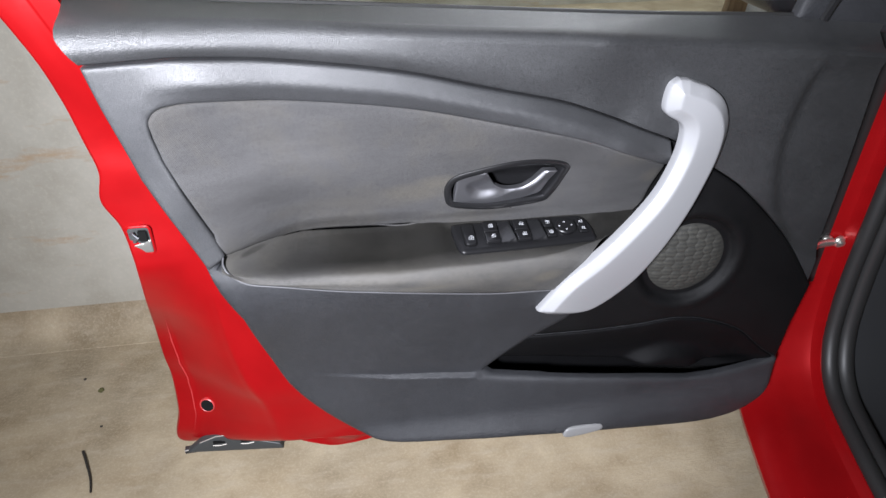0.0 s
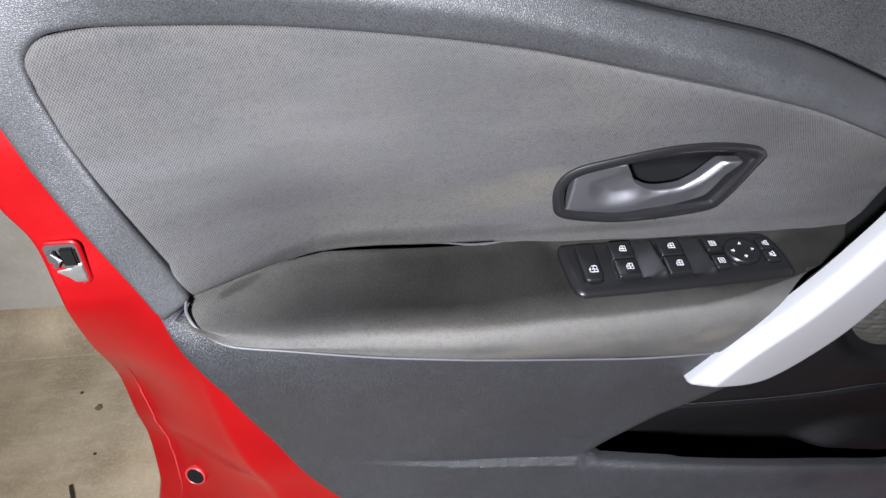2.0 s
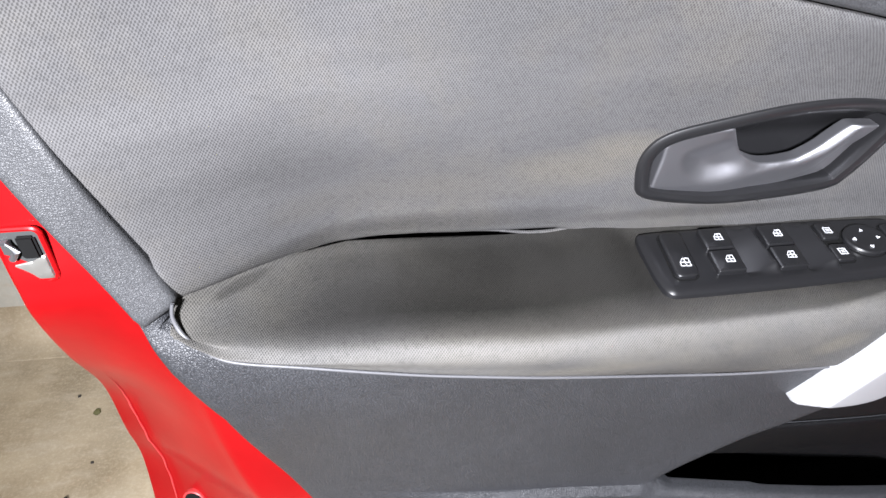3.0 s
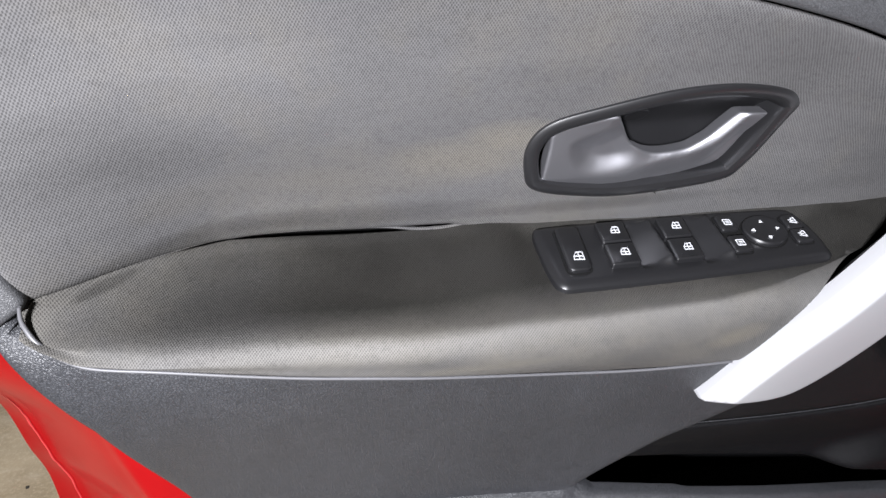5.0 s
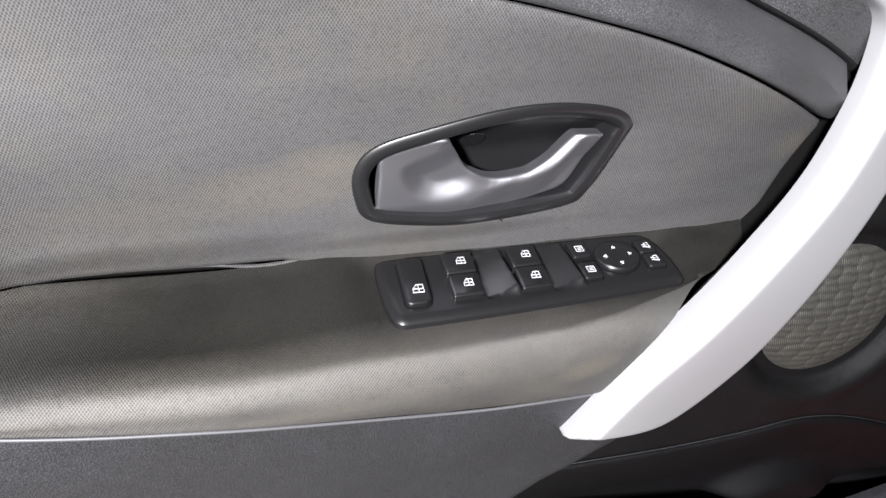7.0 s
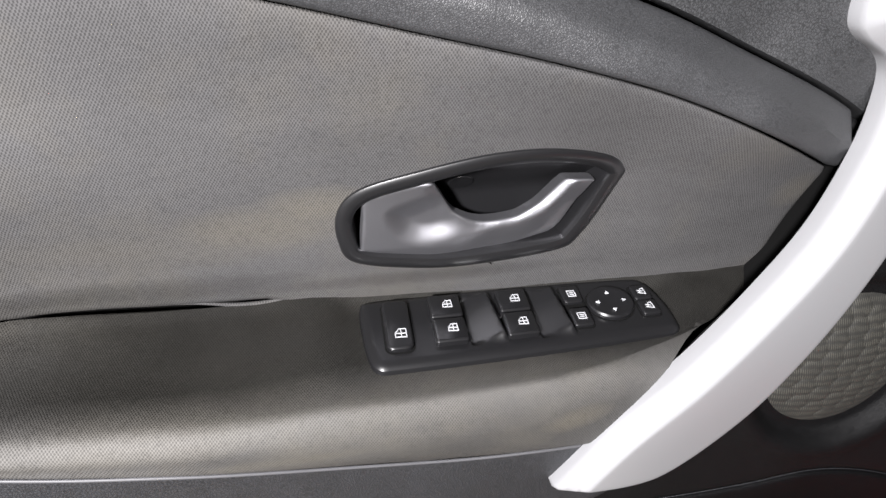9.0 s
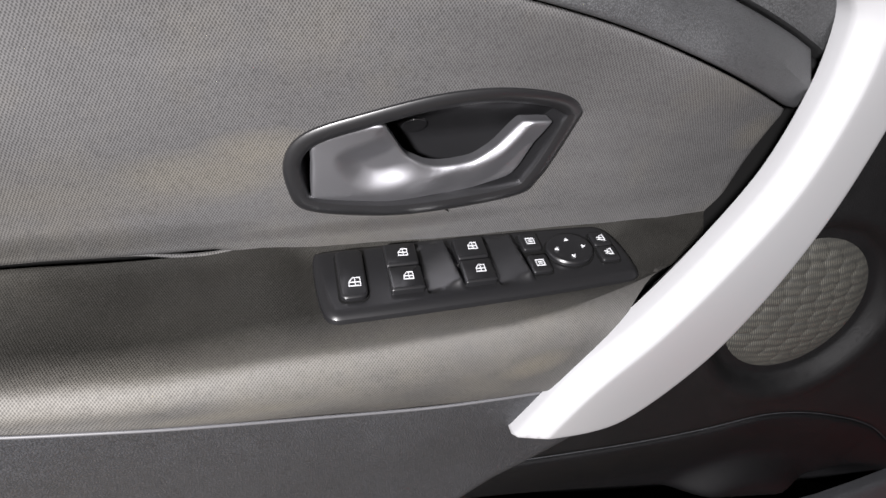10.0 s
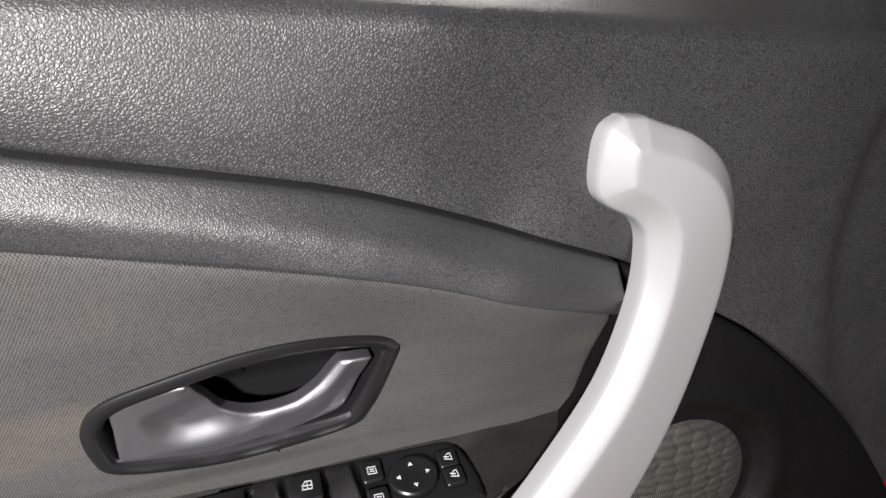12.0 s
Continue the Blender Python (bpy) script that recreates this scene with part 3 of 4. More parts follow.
def armrest():
    n, m, count = 90, 44, 160
    x_low, x_high = -0.1365, 0.432
    cuts = [arm_section(x_low + (x_high - x_low) * k / (count - 1), m) for k in range(count)]
    rows = []
    for i in range(n):
        f = (i / (n - 1)) ** 1.2
        x0, xs = x_low + (x_high - x_low) * f, x_low + 0.445 * f
        row = []
        for k in range(m):
            x = x0 + (xs - x0) * smoothstep(k / (m - 1), 0.15, 0.85)
            u = (x - x_low) / (x_high - x_low) * (count - 1)
            j = min(int(u), count - 2)
            p = cuts[j][k].lerp(cuts[j + 1][k], u - j)
            row.append(Vector((x, p.x, p.y)))
        rows.append(row)
    bm = loft(rows)
    for tip in (rows[0], rows[-1]):
        end = [bm.verts.new(p) for p in tip]
        deep = [bm.verts.new((p.x, 0.80, p.z)) for p in tip]
        for a, b, c, d in zip(end, end[1:], deep[1:], deep):
            bm.faces.new((a, b, c, d))
    return bm


rest = part("armrest", armrest(), CLOTH_WORN, car, "worn cloth-covered armrest, brownish with dirt, shade painted on its top")
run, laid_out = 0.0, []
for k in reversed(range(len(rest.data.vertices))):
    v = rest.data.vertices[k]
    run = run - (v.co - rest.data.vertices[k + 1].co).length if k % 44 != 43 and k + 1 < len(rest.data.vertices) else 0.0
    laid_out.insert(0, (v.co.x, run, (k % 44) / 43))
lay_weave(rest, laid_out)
# Paler than the trim: the highlight along its lip, given as a coloured bead.
LIP_GLINT = material("lip_glint", (0.075, 0.075, 0.08), 0.5)
BEAD_LINE = [(-0.1325, 0.861), (-0.1345, 0.853), (-0.1335, 0.846), (-0.1295, 0.8395), (-0.121, 0.8335)] + ARM_SEAM[2:]
bead = [Vector((p.x, lower_y(p.x, p.y) - 0.0025, p.y - 0.0014)) for p in spline([(*p, 0) for p in BEAD_LINE], 90)[:80]]
part("lip_glint_bead", tube(bead, lambda f: 0.0010 + 0.0004 * (1 - smoothstep(abs(f - 0.25), 0.08, 0.25)), 10), LIP_GLINT, car, "pale bead round the armrest, painting the highlight on the trim's lip")
hem = [Vector((x, insert_y(x, curve_z(BACK, x)) - 0.0008 + 0.0012 * noise.noise((x * 30, 2, 0)), curve_z(BACK, x) - 0.0005 - 0.0035 * math.exp(-((x - 0.09) / 0.025) ** 2) + 0.0015 * noise.noise((x * 24, 7, 0)))) for x in np.linspace(-0.128, 0.128, 90)]
fold_over = part("loose_hem", tube(hem, lambda f: 0.0004 + 0.0014 * math.exp(-((f - 0.84) / 0.1) ** 2) * (0.8 + 0.2 * math.sin(f * 23)), 8), CLOTH, car, "puckered loose cloth hem")
lay_weave(fold_over, [(v.co.x, v.co.z, 1.0) for v in fold_over.data.vertices])

LIP = [(0.206, 0.576), (0.222, 0.567), (0.301, 0.554), (0.429, 0.530), (0.562, 0.504), (0.611, 0.501), (0.663, 0.502), (0.704, 0.504), (0.733, 0.508)]


RIDGE = [(-0.06, 0.628), (-0.033, 0.621), (0.066, 0.597), (0.211, 0.569), (0.3, 0.555)]


def lower_trim_y(x, z):
    ridge = curve_z(RIDGE, x)
    step = 0.007 * smoothstep(x, -0.07, 0.12) * (1 - smoothstep(z, ridge - 0.0035, ridge + 0.003))
    tuck = 0.02 * smoothstep(z - curve_z(ARM_SEAM, x), 0.0015, 0.008) * smoothstep(x, -0.1365, -0.1335)
    return lower_y(x, z) - step + tuck + 0.006


def lower_height(x, z):
    return 0.006 + 0.016 * (1 - smoothstep(z, 0.44, 0.5))


low_edge = [(p.x, p.y) for p in spline([(*p, 0) for p in [(-0.125, 0.763), (-0.105, 0.666), (-0.084, 0.594), (-0.04, 0.531), (0.009, 0.477), (0.062, 0.453), (0.201, 0.45), (0.348, 0.439), (0.562, 0.413), (0.64, 0.409), (0.69, 0.420), (0.728, 0.451), (0.740, 0.505)]], 60)]
lower_outline = [(-0.1562, 0.8525), (-0.1448, 0.81)] + low_edge + LIP[::-1] + [(0.27, 0.638), (0.325, 0.675), (0.345, 0.70), (0.345, 0.742)] + [(x, z + 0.0095) for x, z in ARM_SEAM[::-1]] + [(-0.134, 0.846), (-0.132, 0.858), (-0.149, 0.860)]
part("lower_trim", pillow(lower_outline, lower_trim_y, lower_height, 0.012, 0.008, thick=0.008, extra=[(x, curve_z(RIDGE, x) + d) for x in np.linspace(-0.06, 0.19, 60) for d in (-0.005, -0.0035, -0.0015, 0.001, 0.003, 0.0045)]), TRIM_LOW, car, "dark grey plastic lower door trim")
part("corner_filler", pillow([(-0.155, 0.82), (-0.126, 0.82), (-0.126, 0.868), (-0.155, 0.868)], lambda x, z: 0.748, 0.001, 0.004, 0.01), TRIM_LOW, car, "grey plastic behind the corner of the armrest")
part("trim_backing", pillow([(-0.2, 1.1), (0.0, 1.08), (0.4, 1.05), (0.70, 1.02), (0.735, 0.68), (0.3, 0.68), (0.0, 0.72), (-0.12, 0.76), (-0.149, 0.85), (-0.172, 0.95)], lambda x, z: 0.812 - 0.05 * (1 - smoothstep(x, -0.13, -0.06)), 0.0, 0.004, 0.02, 0.02), DARK, car, "black backing behind the door trim")

SPK, SPK_R = (0.5185, 0.739), 0.0655


def speaker_y(x, z):
    r = math.hypot(x - SPK[0], z - SPK[1])
    return 0.779 + 0.06 * max(0, x - 0.6) + 0.010 * (1 - smoothstep(r, SPK_R + 0.003, SPK_R + 0.014)) - 0.003 * math.exp(-((r - 0.086) / 0.008) ** 2)


POCKET_LINE = [(0.278, 0.624), (0.384, 0.621), (0.459, 0.623), (0.526, 0.628), (0.587, 0.614), (0.646, 0.584), (0.697, 0.537), (0.731, 0.509)]
speaker_outline = [(x, z - 0.001) for x, z in seam_line if x > 0.44] + [(0.745, 0.58), (0.741, 0.502)] + [(p.x, p.y) for p in spline([(*p, 0) for p in POCKET_LINE], 40)][:-1][::-1] + [(0.36, 0.70), (0.40, 0.76), (0.44, 0.83), (0.470, 0.915)]
rings = [(SPK[0] + (SPK_R + d) * math.cos(a * math.pi / 40), SPK[1] + (SPK_R + d) * math.sin(a * math.pi / 40)) for d in (0.002, 0.005, 0.008, 0.011, 0.015, 0.02, 0.026) for a in range(80)]
part("speaker_panel", pillow(speaker_outline, speaker_y, 0.004, 0.008, 0.012, extra=rings), TRIM_DARK, car, "black plastic speaker surround")


def pocket_y(x, z):
    top = curve_z(POCKET_LINE, x)
    arch = math.hypot((x - 0.52) / 0.085, (z - 0.51) / 0.058)
    cup = 0.018 * (1 - smoothstep(arch, 0.50, 1.05))
    dive = (1 - smoothstep(z - curve_z(LIP, x), -0.02, 0.018)) * (1 - smoothstep(x, 0.58, 0.71))
    return 0.777 + 0.06 * max(0, x - 0.6) + 0.014 * smoothstep(top - z, 0.0, 0.07) - cup * (1 - dive) + 0.055 * dive


pocket_outline = [(p.x, p.y - 0.001) for p in spline([(*p, 0) for p in POCKET_LINE], 40)] + [(0.735, 0.475), (0.69, 0.435), (0.6, 0.425), (0.488, 0.435), (0.335, 0.455), (0.2, 0.47), (0.16, 0.58), (0.2, 0.64)]
part("door_pocket", pillow(pocket_outline, pocket_y, 0.003, 0.004, 0.0045), TRIM_BLACK, car, "deep black door storage pocket")
part("pocket_floor", box((0.17, 0.772, 0.452), (0.715, 0.875, 0.462)), DARK, car, "black floor of the storage pocket")
part("pocket_edge", tube([Vector((p.x, speaker_y(p.x, p.y) - 0.0022, p.y)) for p in spline([(*p, 0) for p in POCKET_LINE], 60)], 0.0004, 6), TRIM_LOW, car, "grey worn edge over the pocket")


def grille_y(x, z):
    r = min(1.0, math.hypot(x - SPK[0], z - SPK[1]) / SPK_R)
    return 0.788 - 0.013 * (1 - r * r) ** 0.7


def speaker_grille():
    """A domed disc with a honeycomb of raised cells."""
    n = 48
    rows = []
    for i in range(12):
        r = SPK_R * (1 - i / 12)
        rows.append([Vector((SPK[0] + r * math.cos(2 * math.pi * k / n), 0, SPK[1] + r * math.sin(2 * math.pi * k / n))) for k in range(n)])
    for row in rows:
        for p in row:
            p.y = grille_y(p.x, p.z)
    bm = loft(rows, close_v=True)
    bm.faces.new(bm.verts[-n:])
    size = 0.0095
    for i in range(-8, 9):
        for j in range(-9, 10):
            cx, cz = SPK[0] + size * 1.5 * i * 1.04, SPK[1] + size * math.sqrt(3) * (j + (i % 2) / 2) * 1.04
            if math.hypot(cx - SPK[0], cz - SPK[1]) > SPK_R - size * 0.9:
                continue
            rings = []
            for scale, lift in ((0.98, 0.0), (0.84, 0.0005), (0.5, 0.0007)):
                ring = []
                for k in range(6):
                    x, z = cx + size * scale * math.cos(k * math.pi / 3), cz + size * scale * math.sin(k * math.pi / 3)
                    ring.append(bm.verts.new((x, grille_y(x, z) - lift, z)))
                rings.append(ring)
            for a, b in zip(rings, rings[1:]):
                for k in range(6):
                    bm.faces.new((a[k], a[(k + 1) % 6], b[(k + 1) % 6], b[k]))
            bm.faces.new(rings[-1])
    return bm


def mesh_cloth():
    m = material("speaker_mesh", (0.1, 0.095, 0.08), 0.7)
    g = Graph(m)
    sep = g.tree.nodes.new("ShaderNodeSeparateXYZ")
    g.link(g.coord, sep.inputs[0])
    lines = g.math("SINE", g.math("MULTIPLY", g.math("ADD", sep.outputs[0], g.math("MULTIPLY", sep.outputs[2], 0.22)), 3900.0), 0)
    broken = g.math("SINE", g.math("MULTIPLY", g.math("ADD", sep.outputs[2], g.math("MULTIPLY", g.noise(120, 2), 0.006)), 900.0), 0)
    weave = g.math("MULTIPLY", g.ramp(lines, -0.3, 0.8), g.ramp(broken, -0.9, 0.5, 0.25, 1.0))
    patch = g.ramp(g.noise(45, 4), 0.35, 0.7, 0.55, 1.0)
    g.colour(g.mix(g.math("MULTIPLY", weave, patch), (0.016, 0.016, 0.0145), (0.074, 0.071, 0.058)))
    g.bump(weave, 0.3, 0.0005)
    return m


part("speaker_grille", speaker_grille(), mesh_cloth(), car, "grey speaker grille with honeycomb relief")

# pull handle: stations of left rim and right rim (x, depth, z)
HANDLE = [
    ((0.2695, 0.727, 0.716), (0.286, 0.730, 0.705)),
    ((0.302, 0.716, 0.7685), (0.355, 0.755, 0.684)),
    ((0.350, 0.726, 0.8035), (0.421, 0.766, 0.718)),
    ((0.389, 0.736, 0.8385), (0.460, 0.766, 0.770)),
    ((0.424, 0.742, 0.880), (0.490, 0.765, 0.831)),
    ((0.444, 0.746, 0.926), (0.508, 0.767, 0.881)),
    ((0.448, 0.749, 0.960), (0.518, 0.769, 0.922)),
    ((0.441, 0.749, 0.977), (0.517, 0.764, 0.960)),
    ((0.4205, 0.748, 0.990), (0.506, 0.754, 0.988)),
    ((0.4135, 0.746, 1.000), (0.491, 0.748, 1.008)),
    ((0.413, 0.744, 1.019), (0.471, 0.745, 1.0225)),
    ((0.4165, 0.743, 1.0315), (0.451, 0.743, 1.0305)),
    ((0.425, 0.744, 1.037), (0.4385, 0.744, 1.0355)),
]


def grab_handle(section):
    """Sweeps a section of (across 0..1, metres proud of the rims) along the handle."""
    n = 80
    left, right = spline([a for a, _ in HANDLE], n), spline([b for _, b in HANDLE], n)
    rows = []
    for i, (l, r) in enumerate(zip(left, right)):
        f = i / (n - 1)
        tip = max(0.0, (f - 0.9) / 0.1)
        grow = min(1.0, 0.35 + 6 * f) * max(0.2, math.sqrt(1 - tip ** 2.4))
        rows.append([l.lerp(r, a) - Vector((0, h * (grow if h > 0 else 1), 0)) for a, h in section])
    return loft(rows, close_v=True, caps=True)


handle_y = surface([(p[0], p[2], p[1]) for pair in HANDLE for p in pair], 0.008)
handle_outline = [(p.x, p.z) for p in spline([a for a, _ in HANDLE], 90)] + [(p.x, p.z) for p in reversed(spline([b for _, b in HANDLE], 90))]


def bevel_profile(u):
    """A steep rounded rim, then a bevel that rolls softly into a flat crown."""
    if u < 0.08:
        return 0.28 * math.sqrt(u / 0.08)
    rise = 0.28 + 0.72 * (u - 0.08) / 0.66
    return 1 - math.log1p(math.exp(34 * (1 - rise))) / 34


grab = part("grab_handle", pillow(handle_outline, handle_y, 0.016, 0.020, 0.003, 0.003, 0.010, profile=bevel_profile, capped=True), SILVER, car, "curved satin silver pull handle")
grab.data.set_sharp_from_angle(angle=radians(50))
part("handle_backing", grab_handle([(0.28, -0.006), (0.92, -0.006), (0.88, -0.05), (0.36, -0.05)]), DARK, grab, "black backing behind the pull handle")

# door release: bezel, cup, lever
def bezel_ring():
    rows = []
    for grow, dy in ((0.0, 0.004), (0.0, -0.0025), (0.0009, -0.0052), (0.003, -0.0066), (0.006, -0.0068), (0.0088, -0.006), (0.0098, -0.0045), (0.0104, 0.0), (0.013, 0.016)):
        row = []
        n = len(bez)
        for k, p in enumerate(bez):
            t = (bez[(k + 1) % n] - bez[k - 1]).normalized()
            q = p + Vector((-t.y, t.x, 0)) * (-grow)
            if (q - mid).length > (p - mid).length:
                q = p + Vector((-t.y, t.x, 0)) * grow
            row.append(Vector((q.x, insert_y(q.x, q.y) + dy, q.y)))
        rows.append(row)
    return loft(rows, close_v=True)


release = part("door_release", bezel_ring(), GLOSS, car, "black bezel of the inner door release")


def cup_y(x, z):
    return insert_y(x, z) + 0.024 - 0.016 * smoothstep(z, 0.893, 0.925) - 0.004 * smoothstep(abs(x - 0.228), 0.03, 0.07)


cup_outline = [(mid.x + (p.x - mid.x) * 0.90, mid.y + (p.y - mid.y) * 0.78) for p in bez]
part("release_cup", pillow(cup_outline, cup_y, 0.0, 0.003, 0.004, 0.003, 0.004), GLOSS, release, "hollow black cup behind the lever")
screw = [(0.220 + 0.0075 * math.cos(k * math.pi / 12), 0.9055 + 0.0065 * math.sin(k * math.pi / 12)) for k in range(24)]
part("screw_cap", pillow(screw, lambda x, z: cup_y(x, z) - 0.0006, 0.001, 0.001, 0.003, 0.002, 0.003), GLOSS, release, "round black screw cap")
LEVER = [(0.1613, 0.907), (0.1599, 0.8932), (0.1583, 0.873), (0.1605, 0.8695), (0.179, 0.8652), (0.2023, 0.8612), (0.2253, 0.8605), (0.2451, 0.8629), (0.2664, 0.868), (0.2788, 0.8734), (0.2873, 0.889), (0.295, 0.9058), (0.2955, 0.9095), (0.2875, 0.9107), (0.2798, 0.9105), (0.2765, 0.908), (0.2705, 0.9007), (0.2648, 0.8944),
    (0.2568, 0.889), (0.2505, 0.8863), (0.2393, 0.885), (0.2313, 0.885), (0.2245, 0.8867), (0.2182, 0.8901), (0.2133, 0.8934), (0.2096, 0.8984), (0.206, 0.9051), (0.2028, 0.9107), (0.2, 0.9155), (0.1941, 0.9165), (0.1815, 0.9142), (0.1716, 0.9113)]
# the bright crest along the lever, running left into the border of the thumb scoop
CREST = [(0.298, 0.9105), (0.2915, 0.9084), (0.2832, 0.9068), (0.2762, 0.8978), (0.2663, 0.8872), (0.2505, 0.8802), (0.2393, 0.879), (0.2249, 0.8754), (0.2111, 0.8715), (0.1999, 0.8696), (0.1891, 0.8705), (0.155, 0.8712)]
SCOOP = [(0.2249, 0.8764), (0.2111, 0.8725), (0.1999, 0.8706), (0.1891, 0.8715), (0.1791, 0.8769), (0.1732, 0.8857), (0.1714, 0.8942), (0.1734, 0.8993), (0.179, 0.9031), (0.1872, 0.9062), (0.194, 0.909)]
crest_line = sorted((p.x, p.y) for p in spline([(*p, 0) for p in CREST], 60))
scoop_line = [p.xy for p in spline([(*p, 0) for p in SCOOP], 40)]
scoop_area = scoop_line + [Vector((0.21, 0.925)), Vector((0.235, 0.89))]
scoop_from = np.array([tuple(p) for p in scoop_line[:-1]])
scoop_way = np.array([tuple(p) for p in scoop_line[1:]]) - scoop_from
scoop_len = (scoop_way ** 2).sum(1)


def lever_y(x, z):
    """A bar with a bright crest, falling away below it, and a thumb scoop let into its broad end."""
    crest = curve_z(crest_line, x)
    below = max(0.0, crest - z)
    fall = min(0.0045, 0.18 * below + 10 * below * below)
    above = max(0.0, z - crest - 0.002) * smoothstep(x, 0.215, 0.235)
    scoop = 0.0
    if inside(Vector((x, z)), scoop_area):
        deep = min(1.0, edge_distance(np.array((x, z)), scoop_from, scoop_way, scoop_len) / 0.015)
        scoop = 0.0056 * (1 - smoothstep(x + 0.5 * (z - 0.88), 0.205, 0.234)) * deep * deep * (2.4 - 1.4 * deep)
    return insert_y(x, z) - 0.0015 + fall + scoop + 0.4 * above


part("release_lever", pillow([p.xy for p in spline([(*p, 0) for p in LEVER], 100, True)], lever_y, 0.0022, 0.0022, 0.0016, 0.0015, 0.008), CHROME, release, "brushed chrome release lever")

# ---- window switch panel on the armrest: u along the door, v towards the cabin ----
PLATE_M = Matrix(((1, 0, 0.056, 0.156), (0, -1, -0.157, 0.786), (-0.0564, -0.157, 1, 0.8305), (0, 0, 0, 1)))
plate_outline = [p.xy for p in spline([(-0.001, 0.006, 0), (0.006, 0.001, 0), (0.04, -0.002, 0), (0.085, -0.006, 0), (0.14, -0.0095, 0), (0.178, -0.011, 0), (0.191, -0.006, 0), (0.197, 0.012, 0), (0.198, 0.03, 0), (0.195, 0.040, 0), (0.176, 0.0435, 0), (0.085, 0.0525, 0), (0.022, 0.0575, 0), (0.006, 0.057, 0), (0.001, 0.046, 0), (-0.001, 0.027, 0)], 80, True)]


def raised(outline, rings):
    """A flat shape (u, v) stepped up through rings of (inset, height), closed above and below."""
    bm = bmesh.new()
    pts = [Vector(p) for p in outline]
    n = len(pts)
    area = sum(pts[k].x * pts[(k + 1) % n].y - pts[(k + 1) % n].x * pts[k].y for k in range(n))
    loops = []
    for inset, h in rings:
        ring = []
        for k, p in enumerate(pts):
            t = (pts[(k + 1) % n] - pts[k - 1]).normalized()
            inward = Vector((-t.y, t.x)) * (1 if area > 0 else -1)
            q = p + inward * inset
            ring.append(bm.verts.new(PLATE_M @ Vector((q.x, q.y, h))))
        loops.append(ring)
    for a, b in zip(loops, loops[1:]):
        for k in range(n):
            bm.faces.new([a[k], a[(k + 1) % n], b[(k + 1) % n], b[k]])
    bm.faces.new(loops[0])
    bm.faces.new(loops[-1])
    return bm


WELLS = ((0.0602, 0.0835), (0.1036, 0.1265))  # finger hollows: from a pair of switches up to the next ridge


def plate_height(u, v):
    """The panel's upper face: flat, with a hollow beside each pair of window switches that ramps up to a ridge."""
    w = (v + 0.055 * u) / 0.93
    h = 0.0
    for u0, u1 in WELLS:
        f = (u - u0 - 0.10 * (w - 0.03)) / (u1 - u0)
        ramp = -0.0042 + 0.0088 * min(1.0, f / 0.82) - 0.0046 * smoothstep(f, 0.84, 1.0)
        h += ramp * smoothstep(f, -0.04, 0.03) * (1 - smoothstep(f, 0.97, 1.03)) * smoothstep(w, 0.004, 0.010) * (1 - smoothstep(w, 0.046, 0.053))
    return h


def switch_plate():
    bm = pillow(plate_outline, lambda u, v: -plate_height(u, v), 0.0045, 0.0065, 0.0012, 0.002, 0.014)
    for p in bm.verts:
        p.co = PLATE_M @ Vector((p.co.x, p.co.z, -p.co.y))
    return bm


switches = part("switch_panel", switch_plate(), PLATE, car, "black window and mirror switch panel")
switches.data.set_sharp_from_angle(angle=radians(24))


def shear(points):
    """Follows the panel's own slant: shifts v back with u."""
    return [(u, v * 0.93 - 0.055 * u) for u, v in points]


def button(name, u0, v0, u1, v1, top, r=0.0022, low=0.0015, label=""):
    shape = shear(rounded(u0, v0, u1, v1, r))
    return part(name, raised(shape, [(0, low), (0, top - 0.001), (0.0006, top - 0.0003), (0.0015, top)]), PLATE, switches, label)


def gap(outline):
    """The dark slot round a switch, let into the panel's face."""
    part("switch_slot", raised(shear(outline), [(0, 0.0015), (0, 0.0047)]), DARK, switches, "dark slot round a switch")


gap(rounded(0.0108, 0.0073, 0.0286, 0.0527, 0.005))
gap(rounded(0.1264, 0.0062, 0.1416, 0.0474, 0.003))
gap(rounded(0.1744, 0.0112, 0.1892, 0.0427, 0.003))
gap([(0.1575 + 0.0166 * math.cos(k * math.pi / 18), 0.027 + 0.0166 * math.sin(k * math.pi / 18)) for k in range(36)])


